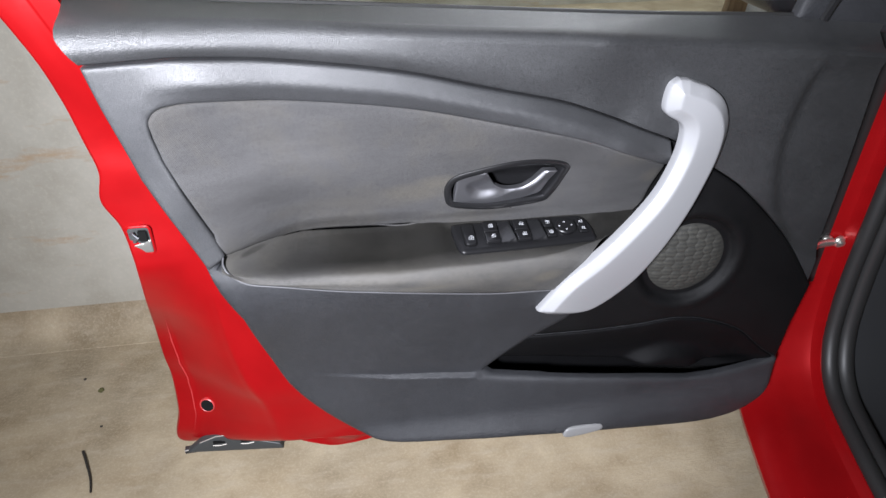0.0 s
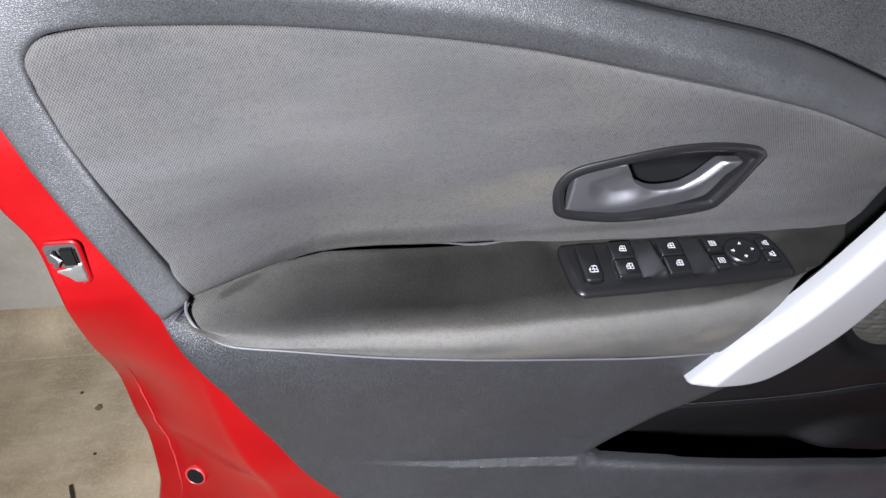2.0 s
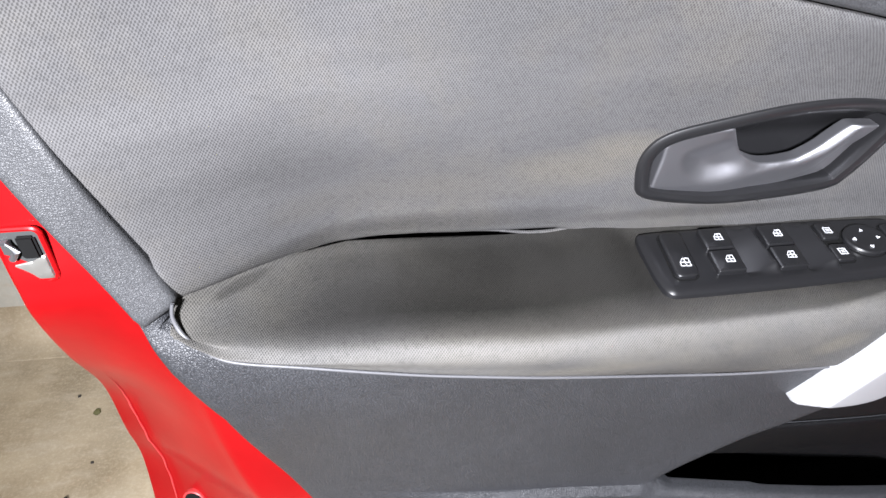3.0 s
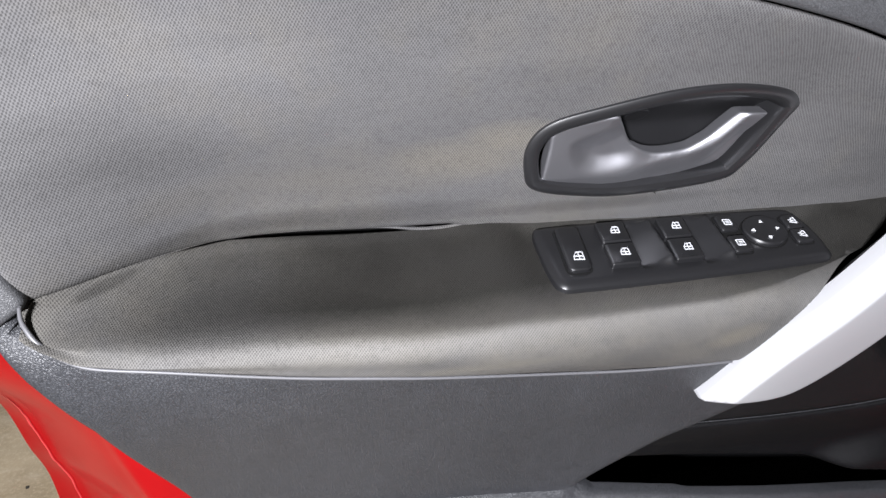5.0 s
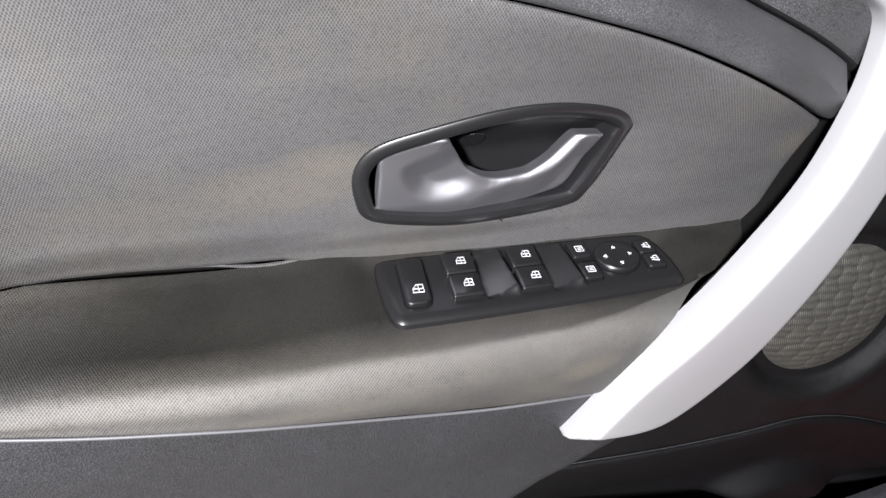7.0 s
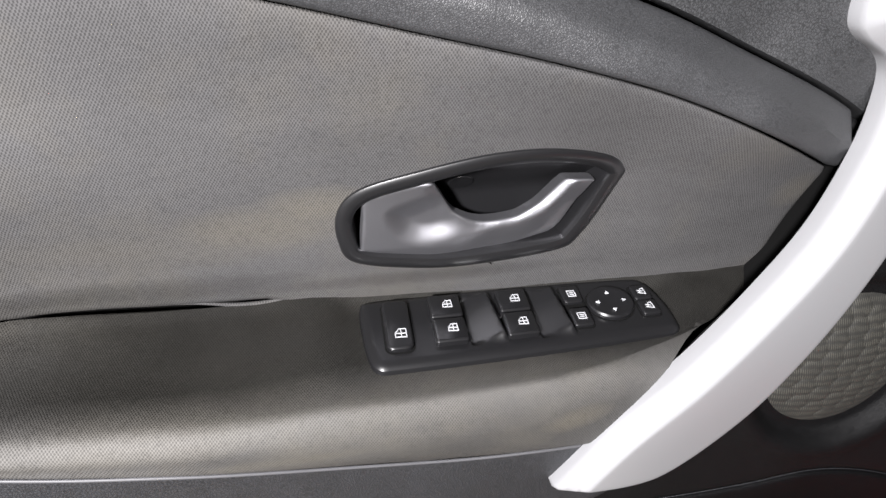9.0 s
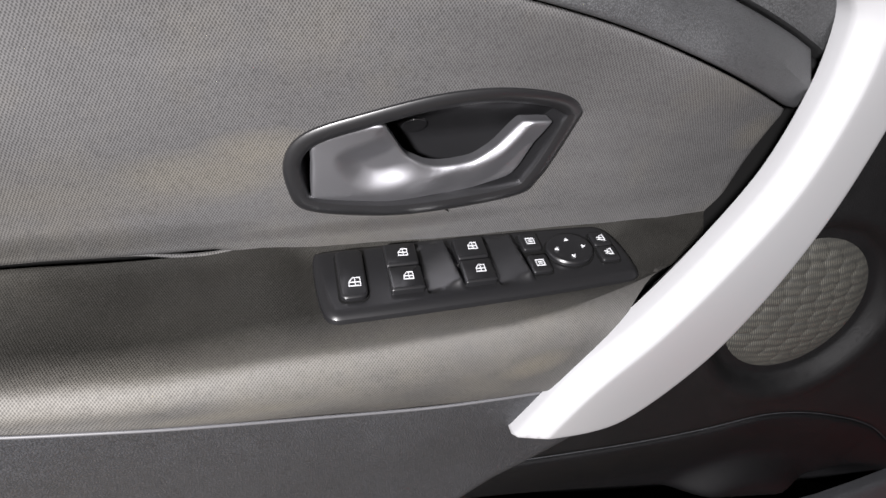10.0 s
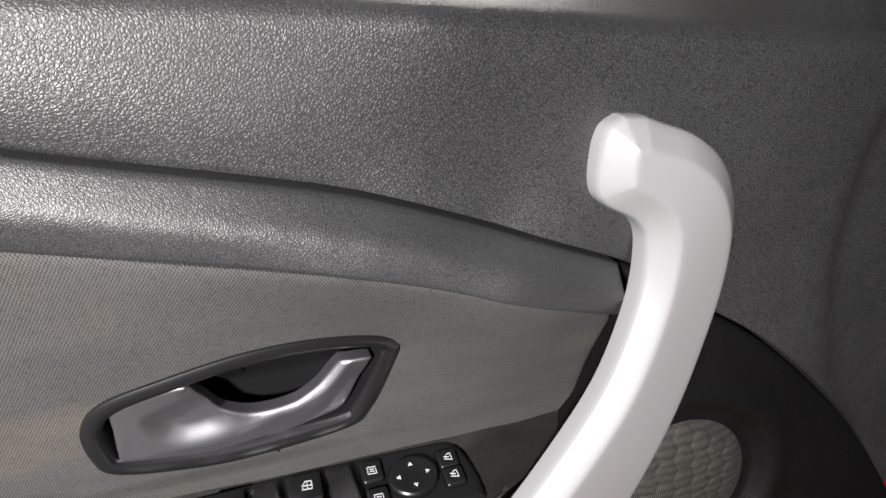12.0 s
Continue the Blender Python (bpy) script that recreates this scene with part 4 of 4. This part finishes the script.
def icon(u, v, kind, size=0.0056):
    """A small printed pictogram of fine white bars."""
    bm = bmesh.new()
    h, w = size / 2, 0.0005
    if kind == "window":
        bars = [(-h, h, h, h), (-h, h, -h * 0.9, 0), (-h * 0.9, 0, -h * 0.2, -h), (-h * 0.2, -h, h, -h), (h, -h, h, h), (-h * 0.9, 0.1 * h, h, 0.1 * h), (0.1 * h, -h * 0.9, 0.1 * h, h * 0.9)]
    elif kind == "mirror":
        bars = [(-h, -h, h, -h), (h, -h, h, h), (h, h, -h, h), (-h, h, -h, -h), (-h * 0.4, -h * 0.3, h * 0.5, -h * 0.3), (-h * 0.4, h * 0.3, h * 0.5, h * 0.3)]
    else:
        bars = [(-h, h * 0.6, h * 0.8, h), (-h * 0.6, h * 0.6, -h * 0.2, -h * 0.7), (-h * 0.2, -h * 0.7, h * 0.7, -h), (h * 0.7, -h, h * 0.8, h), (-h, -h * 0.2, h * 0.2, h * 0.1)]
    for a, b, c, d in bars:
        t = Vector((c - a, d - b)).normalized()
        s = Vector((-t.y, t.x)) * w / 2 * 0.95
        quad = [Vector((a, b)) + s - t * w / 2, Vector((c, d)) + s + t * w / 2, Vector((c, d)) - s + t * w / 2, Vector((a, b)) - s - t * w / 2]
        lo = [bm.verts.new(PLATE_M @ Vector((u + q.x, v * 0.93 - 0.055 * u + q.y, 0.004))) for q in quad]
        hi = [bm.verts.new(PLATE_M @ Vector((u + q.x, v * 0.93 - 0.055 * u + q.y, ICON_H))) for q in quad]
        bm.faces.new(hi)
        for k in range(4):
            bm.faces.new((lo[k], lo[(k + 1) % 4], hi[(k + 1) % 4], hi[k]))
    return tagged(part("icon", bm, WHITE, switches, smooth=False), kind="stuff")


ICON_H = 0.0091
for u, near, far in ((0.0405, 0.0075, 0.0295), (0.084, 0.0075, 0.0295)):
    for v in (near, far):
        button("window_switch", u, v, u + 0.0195, v + 0.0205, 0.0088, 0.0015)
        icon(u + 0.011, v + 0.0095, "window")
ICON_H = 0.0085
button("lock_button", 0.0118, 0.0085, 0.0275, 0.0515, 0.0082, 0.0045)
icon(0.0205, 0.039, "window", 0.0066)
ICON_H = 0.0076
for v in (0.0075, 0.0295):
    button("mirror_button", 0.1275, v, 0.1405, v + 0.0165, 0.0073)
    icon(0.134, v + 0.0085, "mirror", 0.005)
disc = [(0.1575 + 0.0155 * math.cos(k * math.pi / 18), 0.027 + 0.0155 * math.sin(k * math.pi / 18)) for k in range(36)]
part("mirror_joystick", raised(shear(disc), [(0, 0.0025), (0, 0.0068), (0.0008, 0.0078), (0.0028, 0.0082), (0.0045, 0.0076)]), PLATE, switches, "round mirror adjuster")
for k, (du, dv) in enumerate(((0, -0.0085), (0.009, 0), (0, 0.0085), (-0.009, 0))):
    tip, side = Vector((du, dv)).normalized() * 0.0014, Vector((-dv, du)).normalized() * 0.0013
    c = Vector((0.1575 + du, 0.027 + dv))
    bm = bmesh.new()
    tri = shear([c + tip, c - tip * 0.7 + side, c - tip * 0.7 - side])
    bm.faces.new([bm.verts.new(PLATE_M @ Vector((*p, 0.0082))) for p in tri])
    res = bmesh.ops.extrude_face_region(bm, geom=bm.faces[:])
    bmesh.ops.translate(bm, verts=[v for v in res["geom"] if isinstance(v, bmesh.types.BMVert)], vec=(0, 0, -0.002))
    part("arrow", bm, WHITE, switches, smooth=False)
button("fold_button", 0.1755, 0.0125, 0.188, 0.0265, 0.0073)
icon(0.182, 0.0195, "fold", 0.0052)
button("fold_button", 0.1755, 0.0275, 0.188, 0.0415, 0.0073)
icon(0.182, 0.034, "fold", 0.0052)

# ---- red door shell: inner line beside the trim, outer rim ----
SHELL = [
    ((-0.262, 0.76, 1.27), (-0.385, 0.73, 1.27)), ((-0.255, 0.76, 1.18), (-0.32, 0.745, 1.18)), ((-0.228, 0.765, 1.1), (-0.29, 0.765, 1.10)), ((-0.195, 0.77, 1.05), (-0.279, 0.78, 1.04)), ((-0.182, 0.79, 0.98), (-0.272, 0.785, 0.985)),
    ((-0.172, 0.79, 0.93), (-0.266, 0.784, 0.945)), ((-0.165, 0.79, 0.9), (-0.274, 0.784, 0.907)), ((-0.145, 0.79, 0.86), (-0.261, 0.785, 0.869)), ((-0.13, 0.79, 0.82), (-0.256, 0.780, 0.827)),
    ((-0.12, 0.79, 0.79), (-0.258, 0.785, 0.793)), ((-0.1, 0.79, 0.72), (-0.273, 0.823, 0.72)), ((-0.08, 0.79, 0.64), (-0.293, 0.878, 0.635)), ((-0.05, 0.785, 0.56), (-0.297, 0.888, 0.563)),
    ((-0.02, 0.785, 0.52), (-0.296, 0.892, 0.514)), ((0.0, 0.785, 0.5), (-0.300, 0.886, 0.44)), ((0.02, 0.786, 0.485), (-0.311, 0.885, 0.366)), ((0.04, 0.786, 0.475), (-0.22, 0.878, 0.368)), ((0.06, 0.784, 0.47), (-0.132, 0.855, 0.377)),
    ((0.08, 0.785, 0.465), (-0.074, 0.822, 0.387)), ((0.1, 0.80, 0.46), (-0.026, 0.81, 0.389)), ((0.16, 0.83, 0.455), (0.063, 0.81, 0.41)), ((0.3, 0.88, 0.45), (0.2, 0.86, 0.43)), ((0.6, 0.88, 0.43), (0.6, 0.88, 0.425)), ((0.72, 0.88, 0.45), (0.73, 0.88, 0.44)), ((0.72, 0.825, 0.62), (0.742, 0.84, 0.62)), ((0.69, 0.82, 1.04), (0.72, 0.84, 1.04)),
]


def shell_line():
    n = 220
    return spline([p for p, _ in SHELL], n), spline([q for _, q in SHELL], n)


def shell_point(p, q, f):
    """A flat band beside the trim, a crease, a sunken slope and a raised flange along the rim."""
    v = p.lerp(q, f)
    v.y = p.y + (q.y - p.y) * (0.10 * min(1.0, f / 0.46) + 0.90 * (0.6 * max(0.0, (f - 0.42) / 0.58) + 0.4 * smoothstep(f, 0.40, 1.0)))
    v.y += 0.0012 * smoothstep(f, 0.43, 0.48) * (1 - smoothstep(f, 0.60, 0.88))
    flange = (1 - smoothstep(v.z, 0.62, 0.74)) * smoothstep(v.z, 0.375, 0.40) * (1 - smoothstep(v.x, -0.2, -0.12))
    v.y -= 0.003 * smoothstep(f, 0.87, 0.90) * flange
    return v


def door_shell():
    a, b = shell_line()
    centre = Vector((0.25, 0.95, 0.78))
    rows = []
    for p, q in zip(a, b):
        row = [shell_point(p, q, k / 48) for k in range(49)]
        out = (q - p).normalized()
        out.y = 0
        row.append(q + out * 0.003 + Vector((0, 0.002, 0)))
        row.append(q + out * 0.0045 + Vector((0, 0.008, 0)))
        e = q + out * 0.003 + Vector((0, 0.035, 0))
        row.append(e)
        row.append(Vector((e.x + (centre.x - e.x) * 0.12, 0.955, e.z + (centre.z - e.z) * 0.1)))
        row.append(Vector((centre.x + (e.x - centre.x) * 0.3, 0.975, centre.z + (e.z - centre.z) * 0.3)))
        rows.append(row)
    return loft(rows)


part("door_shell", door_shell(), PAINT, car, "glossy red painted door shell")


def ring_at(c, normal, r0, r1, mat, name, label, depth=0.002):
    """A small raised collar round a hole."""
    z = Vector(normal).normalized()
    x = z.orthogonal().normalized()
    y = z.cross(x)
    rows = []
    for r, h in ((r1, -0.004), (r1, depth * 0.6), ((r0 + r1) / 2, depth), (r0, depth * 0.5), (r0, -0.006), (0.0005, -0.006)):
        rows.append([Vector(c) + (x * math.cos(k * math.pi / 12) + y * math.sin(k * math.pi / 12)) * r + z * h for k in range(24)])
    return part(name, loft(rows, close_v=True), mat, car, label)


part("window_seal", tube(spline([(x, 0.808, z - 0.001) for x, z in SHELF], 30), 0.0035, 8), RUBBER, car, "black rubber window seal")
glass_rows = [[Vector((x, 0.828 + d - 0.25 * (h - 1.1), h)) for x in (-0.2, 0.3, 0.58)] for h, d in ((1.06, 0), (1.45, 0), (1.45, 0.004), (1.06, 0.004))]
pane = part("window_pane", loft(glass_rows, close_u=True), GLASS, car, "clear side window glass")
pane.visible_shadow = False

# black sail panel in front of the window, with its raised rib
part("sail_panel", pillow([(0.598, 1.085), (0.612, 1.30), (0.74, 1.28), (0.745, 1.06), (0.64, 1.078)], lambda x, z: 0.80 - 0.2 * (z - 1.09), 0.006, 0.015, 0.015), TRIM_LOW, car, "black triangular mirror sail panel")
part("sail_rib", tube([Vector((0.634, 0.795, 1.085)), Vector((0.645, 0.775, 1.16)), Vector((0.66, 0.757, 1.25))], 0.006, 8), GLOSS, car)
part("mirror_housing", pillow([p.xy for p in spline([(0.71, 1.045, 0), (0.635, 1.08, 0), (0.60, 1.18, 0), (0.69, 1.24, 0), (0.81, 1.2, 0), (0.83, 1.08, 0)], 40, True)], lambda x, z: 0.93, 0.02, 0.03, 0.012, 0.008, 0.10), GLOSS, car, "black outside mirror housing")
MIRROR = material("mirror_glass", (0.8, 0.82, 0.84), 0.03, 1.0)
part("mirror_glass", pillow([p.xy for p in spline([(0.715, 1.06, 0), (0.655, 1.095, 0), (0.625, 1.18, 0), (0.69, 1.22, 0), (0.79, 1.18, 0), (0.805, 1.09, 0)], 40, True)], lambda x, z: 0.906 + 0.1 * (x - 0.71), 0.001, 0.002, 0.02, 0.01, 0.004), MIRROR, car, "outside mirror glass")

# bottom corner: bracket, rubber strip, drain hole, seam sealer along the flange
a_line, b_line = shell_line()
sealer = [shell_point(p, q, 0.90) - Vector((0, 0.0006, 0)) for p, q in zip(a_line, b_line)]
SEALER = material("brushed_sealer", (0.36, 0.035, 0.035), 0.4)
part("seam_sealer", tube([p + Vector((0.0012 * noise.noise((p.z * 60, 0, 0)), 0, 0)) for p in sealer if 0.39 < p.z < 0.70 and p.x < -0.19], lambda f: (0.0009 + 0.0006 * noise.noise((f * 40, 5, 0))) * smoothstep(min(f, 1 - f), 0.0, 0.25), 6), SEALER, car, "bead of sealer along the red flange")
BARE = material("worn_steel", (0.3, 0.28, 0.25), 0.5, 0.3)
strip_ends = [(Vector((-0.305, 0.866, 0.350)), 0.011), (Vector((-0.22, 0.864, 0.357)), 0.010), (Vector((-0.128, 0.852, 0.367)), 0.006)]
part("bottom_strip", loft([[p + Vector((0, dy, dz * h)) for dy, dz in ((0, 0), (-0.002, 0.2), (-0.002, 0.8), (0, 1), (0.008, 1), (0.008, 0))] for p, h in strip_ends], close_v=True, caps=True), RUBBER, car, "black rubber strip under the door")
part("strip_edge", tube([p + Vector((0, -0.003, h)) for p, h in strip_ends], 0.0007, 6), BARE, car, "bare metal edge over the rubber strip")


def bracket_y(x, z):
    return 0.855 - 0.12 * (x + 0.28)


BRACKET = [(-0.297, 0.364), (-0.272, 0.388), (-0.242, 0.403), (-0.2, 0.409), (-0.178, 0.409), (-0.172, 0.391), (-0.135, 0.381), (-0.13, 0.368)]
part("strip_bracket", pillow(BRACKET, bracket_y, 0.002, 0.003, 0.01), STEEL_DARK, car, "dark steel bracket with two slots")
part("bracket_edge", tube([Vector((x, bracket_y(x, z) - 0.001, z)) for x, z in BRACKET[1:6]], 0.0009, 6), BARE, car, "paint worn to bare metal along the bracket")
for x, z in ((-0.238, 0.390), (-0.19, 0.393)):
    slot = part("bracket_slot", box((x - 0.011, bracket_y(x, z) - 0.004, z - 0.0035), (x + 0.011, bracket_y(x, z) + 0.002, z + 0.0035), 0.0015), DARK, car, "dark slot in the bracket")
    part("slot_lip", tube([Vector((x - 0.011, bracket_y(x, z) - 0.004, z - 0.005)), Vector((x, bracket_y(x, z) - 0.0045, z - 0.006)), Vector((x + 0.011, bracket_y(x, z) - 0.004, z - 0.005))], 0.0009, 6), BARE, slot)
DRAIN = Vector((-0.2435, 0, 0.474))
hole = min((shell_point(p, q, k / 40) for p, q in zip(a_line, b_line) for k in range(41)), key=lambda v: math.hypot(v.x - DRAIN.x, v.z - DRAIN.z))
ring_at((DRAIN.x, hole.y - 0.003, DRAIN.z), (-0.25, -0.95, 0.2), 0.0105, 0.0130, SEALER, "drain_hole", "round hole in the red door corner")
ring_at((DRAIN.x, hole.y - 0.0045, DRAIN.z), (-0.25, -0.95, 0.2), 0.001, 0.0108, DARK, "hole_plug", "dark opening", 0.0005)

# latch let into the shell
LATCH = rounded(-0.258, 0.829, -0.230, 0.869, 0.005)


def latch_y(x, z):
    return 0.7835


latch = part("latch", pillow(LATCH, latch_y, 0.0006, 0.002, 0.006, 0.003, 0.02), STEEL_DARK, car, "worn metal door latch in a red cut-out")
part("latch_frame", tube([Vector((x, latch_y(x, z) + 0.0005, z)) for x, z in resample([Vector(p) for p in LATCH + LATCH[:1]], 0.003)], 0.0019, 8), PAINT, latch, "rounded red edge of the cut-out")
part("latch_plate", pillow([(-0.255, 0.831), (-0.232, 0.831), (-0.232, 0.850), (-0.241, 0.845), (-0.255, 0.843)], lambda x, z: latch_y(x, z) - 0.0012, 0.0006, 0.001, 0.005, 0.003, 0.002), ZINC, latch, "bright zinc plate")
part("latch_slot", box((-0.245, 0.780, 0.848), (-0.233, 0.7835, 0.865), 0.0015), DARK, latch, "dark latch slot")
part("latch_claw", tube([Vector((-0.255, 0.783, 0.860)), Vector((-0.249, 0.780, 0.862)), Vector((-0.246, 0.779, 0.855)), Vector((-0.251, 0.780, 0.849))], 0.0022, 8), CHROME, latch, "bright latch claw")
part("reflector", pillow([p.xy for p in spline([(0.337, 0.446, 0), (0.347, 0.457, 0), (0.387, 0.456, 0), (0.405, 0.452, 0), (0.402, 0.442, 0), (0.362, 0.438, 0), (0.342, 0.439, 0)], 30, True)], lambda x, z: lower_y(x, z) - 0.021, 0.003, 0.004, 0.006, 0.003, 0.012), LABEL, car, "small clear reflector in the lower trim")

# ---- car body beside the door ----
ALONG, INWARD, CORNER = Vector((-0.25, -0.968, 0)), Vector((0.968, -0.25, 0)), Vector((0.755, 0.885, 0))
RUN = [(0.0, 1.3), (0.0, 1.0), (0.0, 0.75), (0.005, 0.6), (0.03, 0.49), (0.09, 0.425), (0.2, 0.405), (0.5, 0.40), (1.3, 0.40)]


def offset_path(inward, lift):
    """The line of the door opening, moved across the car and towards the opening."""
    path = spline([(a, z, 0) for a, z in RUN], 90)
    out = []
    for i, p in enumerate(path):
        d = (path[min(i + 1, 89)] - path[max(i - 1, 0)]).normalized()
        nrm = Vector((-d.y, d.x))
        nrm = nrm if nrm.x + nrm.y > 0 else -nrm
        lift_here = lift * (1 - 0.6 * smoothstep(p.y, 0.85, 1.0)) if lift < 0 else lift
        out.append(CORNER + ALONG * (p.x + nrm.x * lift_here) + INWARD * inward + Vector((0, 0, p.y + nrm.y * lift_here)))
    return out


SECTION = ((0.12, -0.22), (0.05, -0.14), (0.0, -0.07), (-0.022, -0.042), (-0.025, -0.028), (-0.014, -0.013), (0.0, -0.006), (0.02, -0.001), (0.05, 0.0), (0.085, 0.0), (0.1, 0.004), (0.106, 0.012), (0.11, 0.02), (0.13, 0.02))
part("pillar_and_sill", loft([list(r) for r in zip(*[offset_path(i, l) for i, l in SECTION])]), PAINT, car, "red painted pillar running into the sill")
# Black strip laid over the red flange in place of the hinge gap's shadow.
gap_rows = [[p for p in offset_path(i, l) if p.z > 0.6] for i, l in ((-0.02, -0.02), (0.0, 0.0), (0.03, 0.006), (0.06, 0.006), (0.074, 0.005), (0.082, -0.002))]
part("gap_shade", loft(gap_rows), RUBBER, car, "black strip standing in for shade in the gap between door and pillar")
part("door_seal", tube(offset_path(0.125, 0.022), 0.014, 12), RUBBER, car, "black rubber door seal")
part("inner_seal", tube(offset_path(0.155, 0.014), 0.016, 12), RUBBER, car, "dark sill trim behind the seal")
part("footwell_lining", loft([offset_path(0.15, 0.01), offset_path(0.22, -0.02), offset_path(0.4, -0.1), offset_path(0.9, -0.12)]), CARPET, car, "dark carpet and kick panel of the footwell")
check = part("check_strap", tube(spline([(0.775, 0.835, 0.690), (0.80, 0.852, 0.690), (0.835, 0.858, 0.689)], 12), 0.0075, 10), ZINC, car, "bare metal door check strap")
for dx in (0.0, 0.021):
    c = Vector((0.826 + dx, 0.862 - dx * 0.25, 0.690))
    bolt = [[c + Vector((math.cos(a * math.pi / 8) * r, -h, math.sin(a * math.pi / 8) * r)) for a in range(16)] for r, h in ((0.011, 0), (0.011, 0.004), (0.009, 0.006), (0.006, 0.006), (0.005, 0.010), (0.0005, 0.0105))]
    part("bolt", loft(bolt, close_v=True), ZINC, check)

# front wheel, on which the body stands
hub = CORNER - ALONG * 0.5 + INWARD * 0.16 + Vector((0, 0, 0.31))
wheel_rows = [[hub + INWARD * w + (ALONG * math.cos(k * math.pi / 24) + Vector((0, 0, 1)) * math.sin(k * math.pi / 24)) * r for k in range(48)] for w, r in ((-0.09, 0.215), (-0.1, 0.24), (-0.1, 0.28), (-0.085, 0.302), (-0.05, 0.31), (0.05, 0.31), (0.085, 0.302), (0.1, 0.28), (0.1, 0.215))]
wheel = part("wheel", loft(wheel_rows, close_v=True), RUBBER, car, "black tyre of the front wheel")
part("rim", loft([[hub + INWARD * w + (ALONG * math.cos(k * math.pi / 24) + Vector((0, 0, 1)) * math.sin(k * math.pi / 24)) * r for k in range(48)] for w, r in ((-0.09, 0.216), (-0.06, 0.2), (-0.05, 0.1), (-0.07, 0.03), (-0.07, 0.001))], close_v=True), SILVER, wheel, "silver wheel rim")

# ---- small things on the floor ----
DRY = material("dark_stick", (0.02, 0.016, 0.013), 0.7)
solid("twig", tube(spline([(-0.672, 1.215, 0.006), (-0.655, 1.18, 0.009), (-0.633, 1.13, 0.006), (-0.622, 1.09, 0.006)], 16), lambda f: 0.0036 - 0.0015 * f, 8), DRY, "thin dark stick lying on the concrete floor", "stick")


def crumb(name, x, y, size, mat, label, category, seed):
    bm = bmesh.new()
    bmesh.ops.create_icosphere(bm, subdivisions=2, radius=size)
    for v in bm.verts:
        v.co *= 1 + 0.35 * noise.noise(v.co * (1.2 / size) + Vector((seed, 0, 0)))
        v.co.z = max(v.co.z * 0.5, -size * 0.3)
        v.co += Vector((x, y, size * 0.3))
    return solid(name, bm, mat, label, category)


LEAF = material("dry_leaf", (0.09, 0.085, 0.03), 0.8)
crumb("pebble", -0.741, 1.479, 0.004, DRY, "small dark pebble on the concrete floor", "pebble", 1)
crumb("leaf_scrap", -0.686, 1.427, 0.008, LEAF, "small dry greenish leaf scrap on the floor", "leaf", 2)
crumb("pebble", -0.652, 1.296, 0.0035, DRY, "small dark pebble on the concrete floor", "pebble", 3)

# ---- seen through the window, across the garage ----
TIMBER = material("raw_timber", (0.2, 0.13, 0.07), 0.7)
timber = Graph(TIMBER)
timber.colour(timber.mix(timber.ramp(timber.noise(9, 6, 0.6, timber.scaled((6.0, 6.0, 0.5))), 0.35, 0.7), (0.14, 0.09, 0.05), (0.27, 0.19, 0.11)))
post = box((1.85, 2.96, 0), (1.945, 3.01, 1.7), 0.004)
for v in post.verts:
    v.co.x += 0.12 * (v.co.z - 0.5)
solid("wooden_post", post, TIMBER, "brown timber plank leaning upright on the concrete floor", "plank")
DRUM = material("white_plastic", (0.62, 0.63, 0.62), 0.45)
drum = [[Vector((2.08 + r * math.cos(k * math.pi / 20), 3.05 + r * math.sin(k * math.pi / 20), h)) for k in range(40)] for r, h in ((0.001, 0.004), (0.118, 0.0), (0.125, 0.01), (0.128, 0.3), (0.133, 0.31), (0.128, 0.32), (0.13, 0.66), (0.138, 0.67), (0.138, 0.70), (0.13, 0.705), (0.001, 0.71))]
solid("drum", loft(drum, close_v=True), DRUM, "white plastic drum standing on the garage floor", "drum")
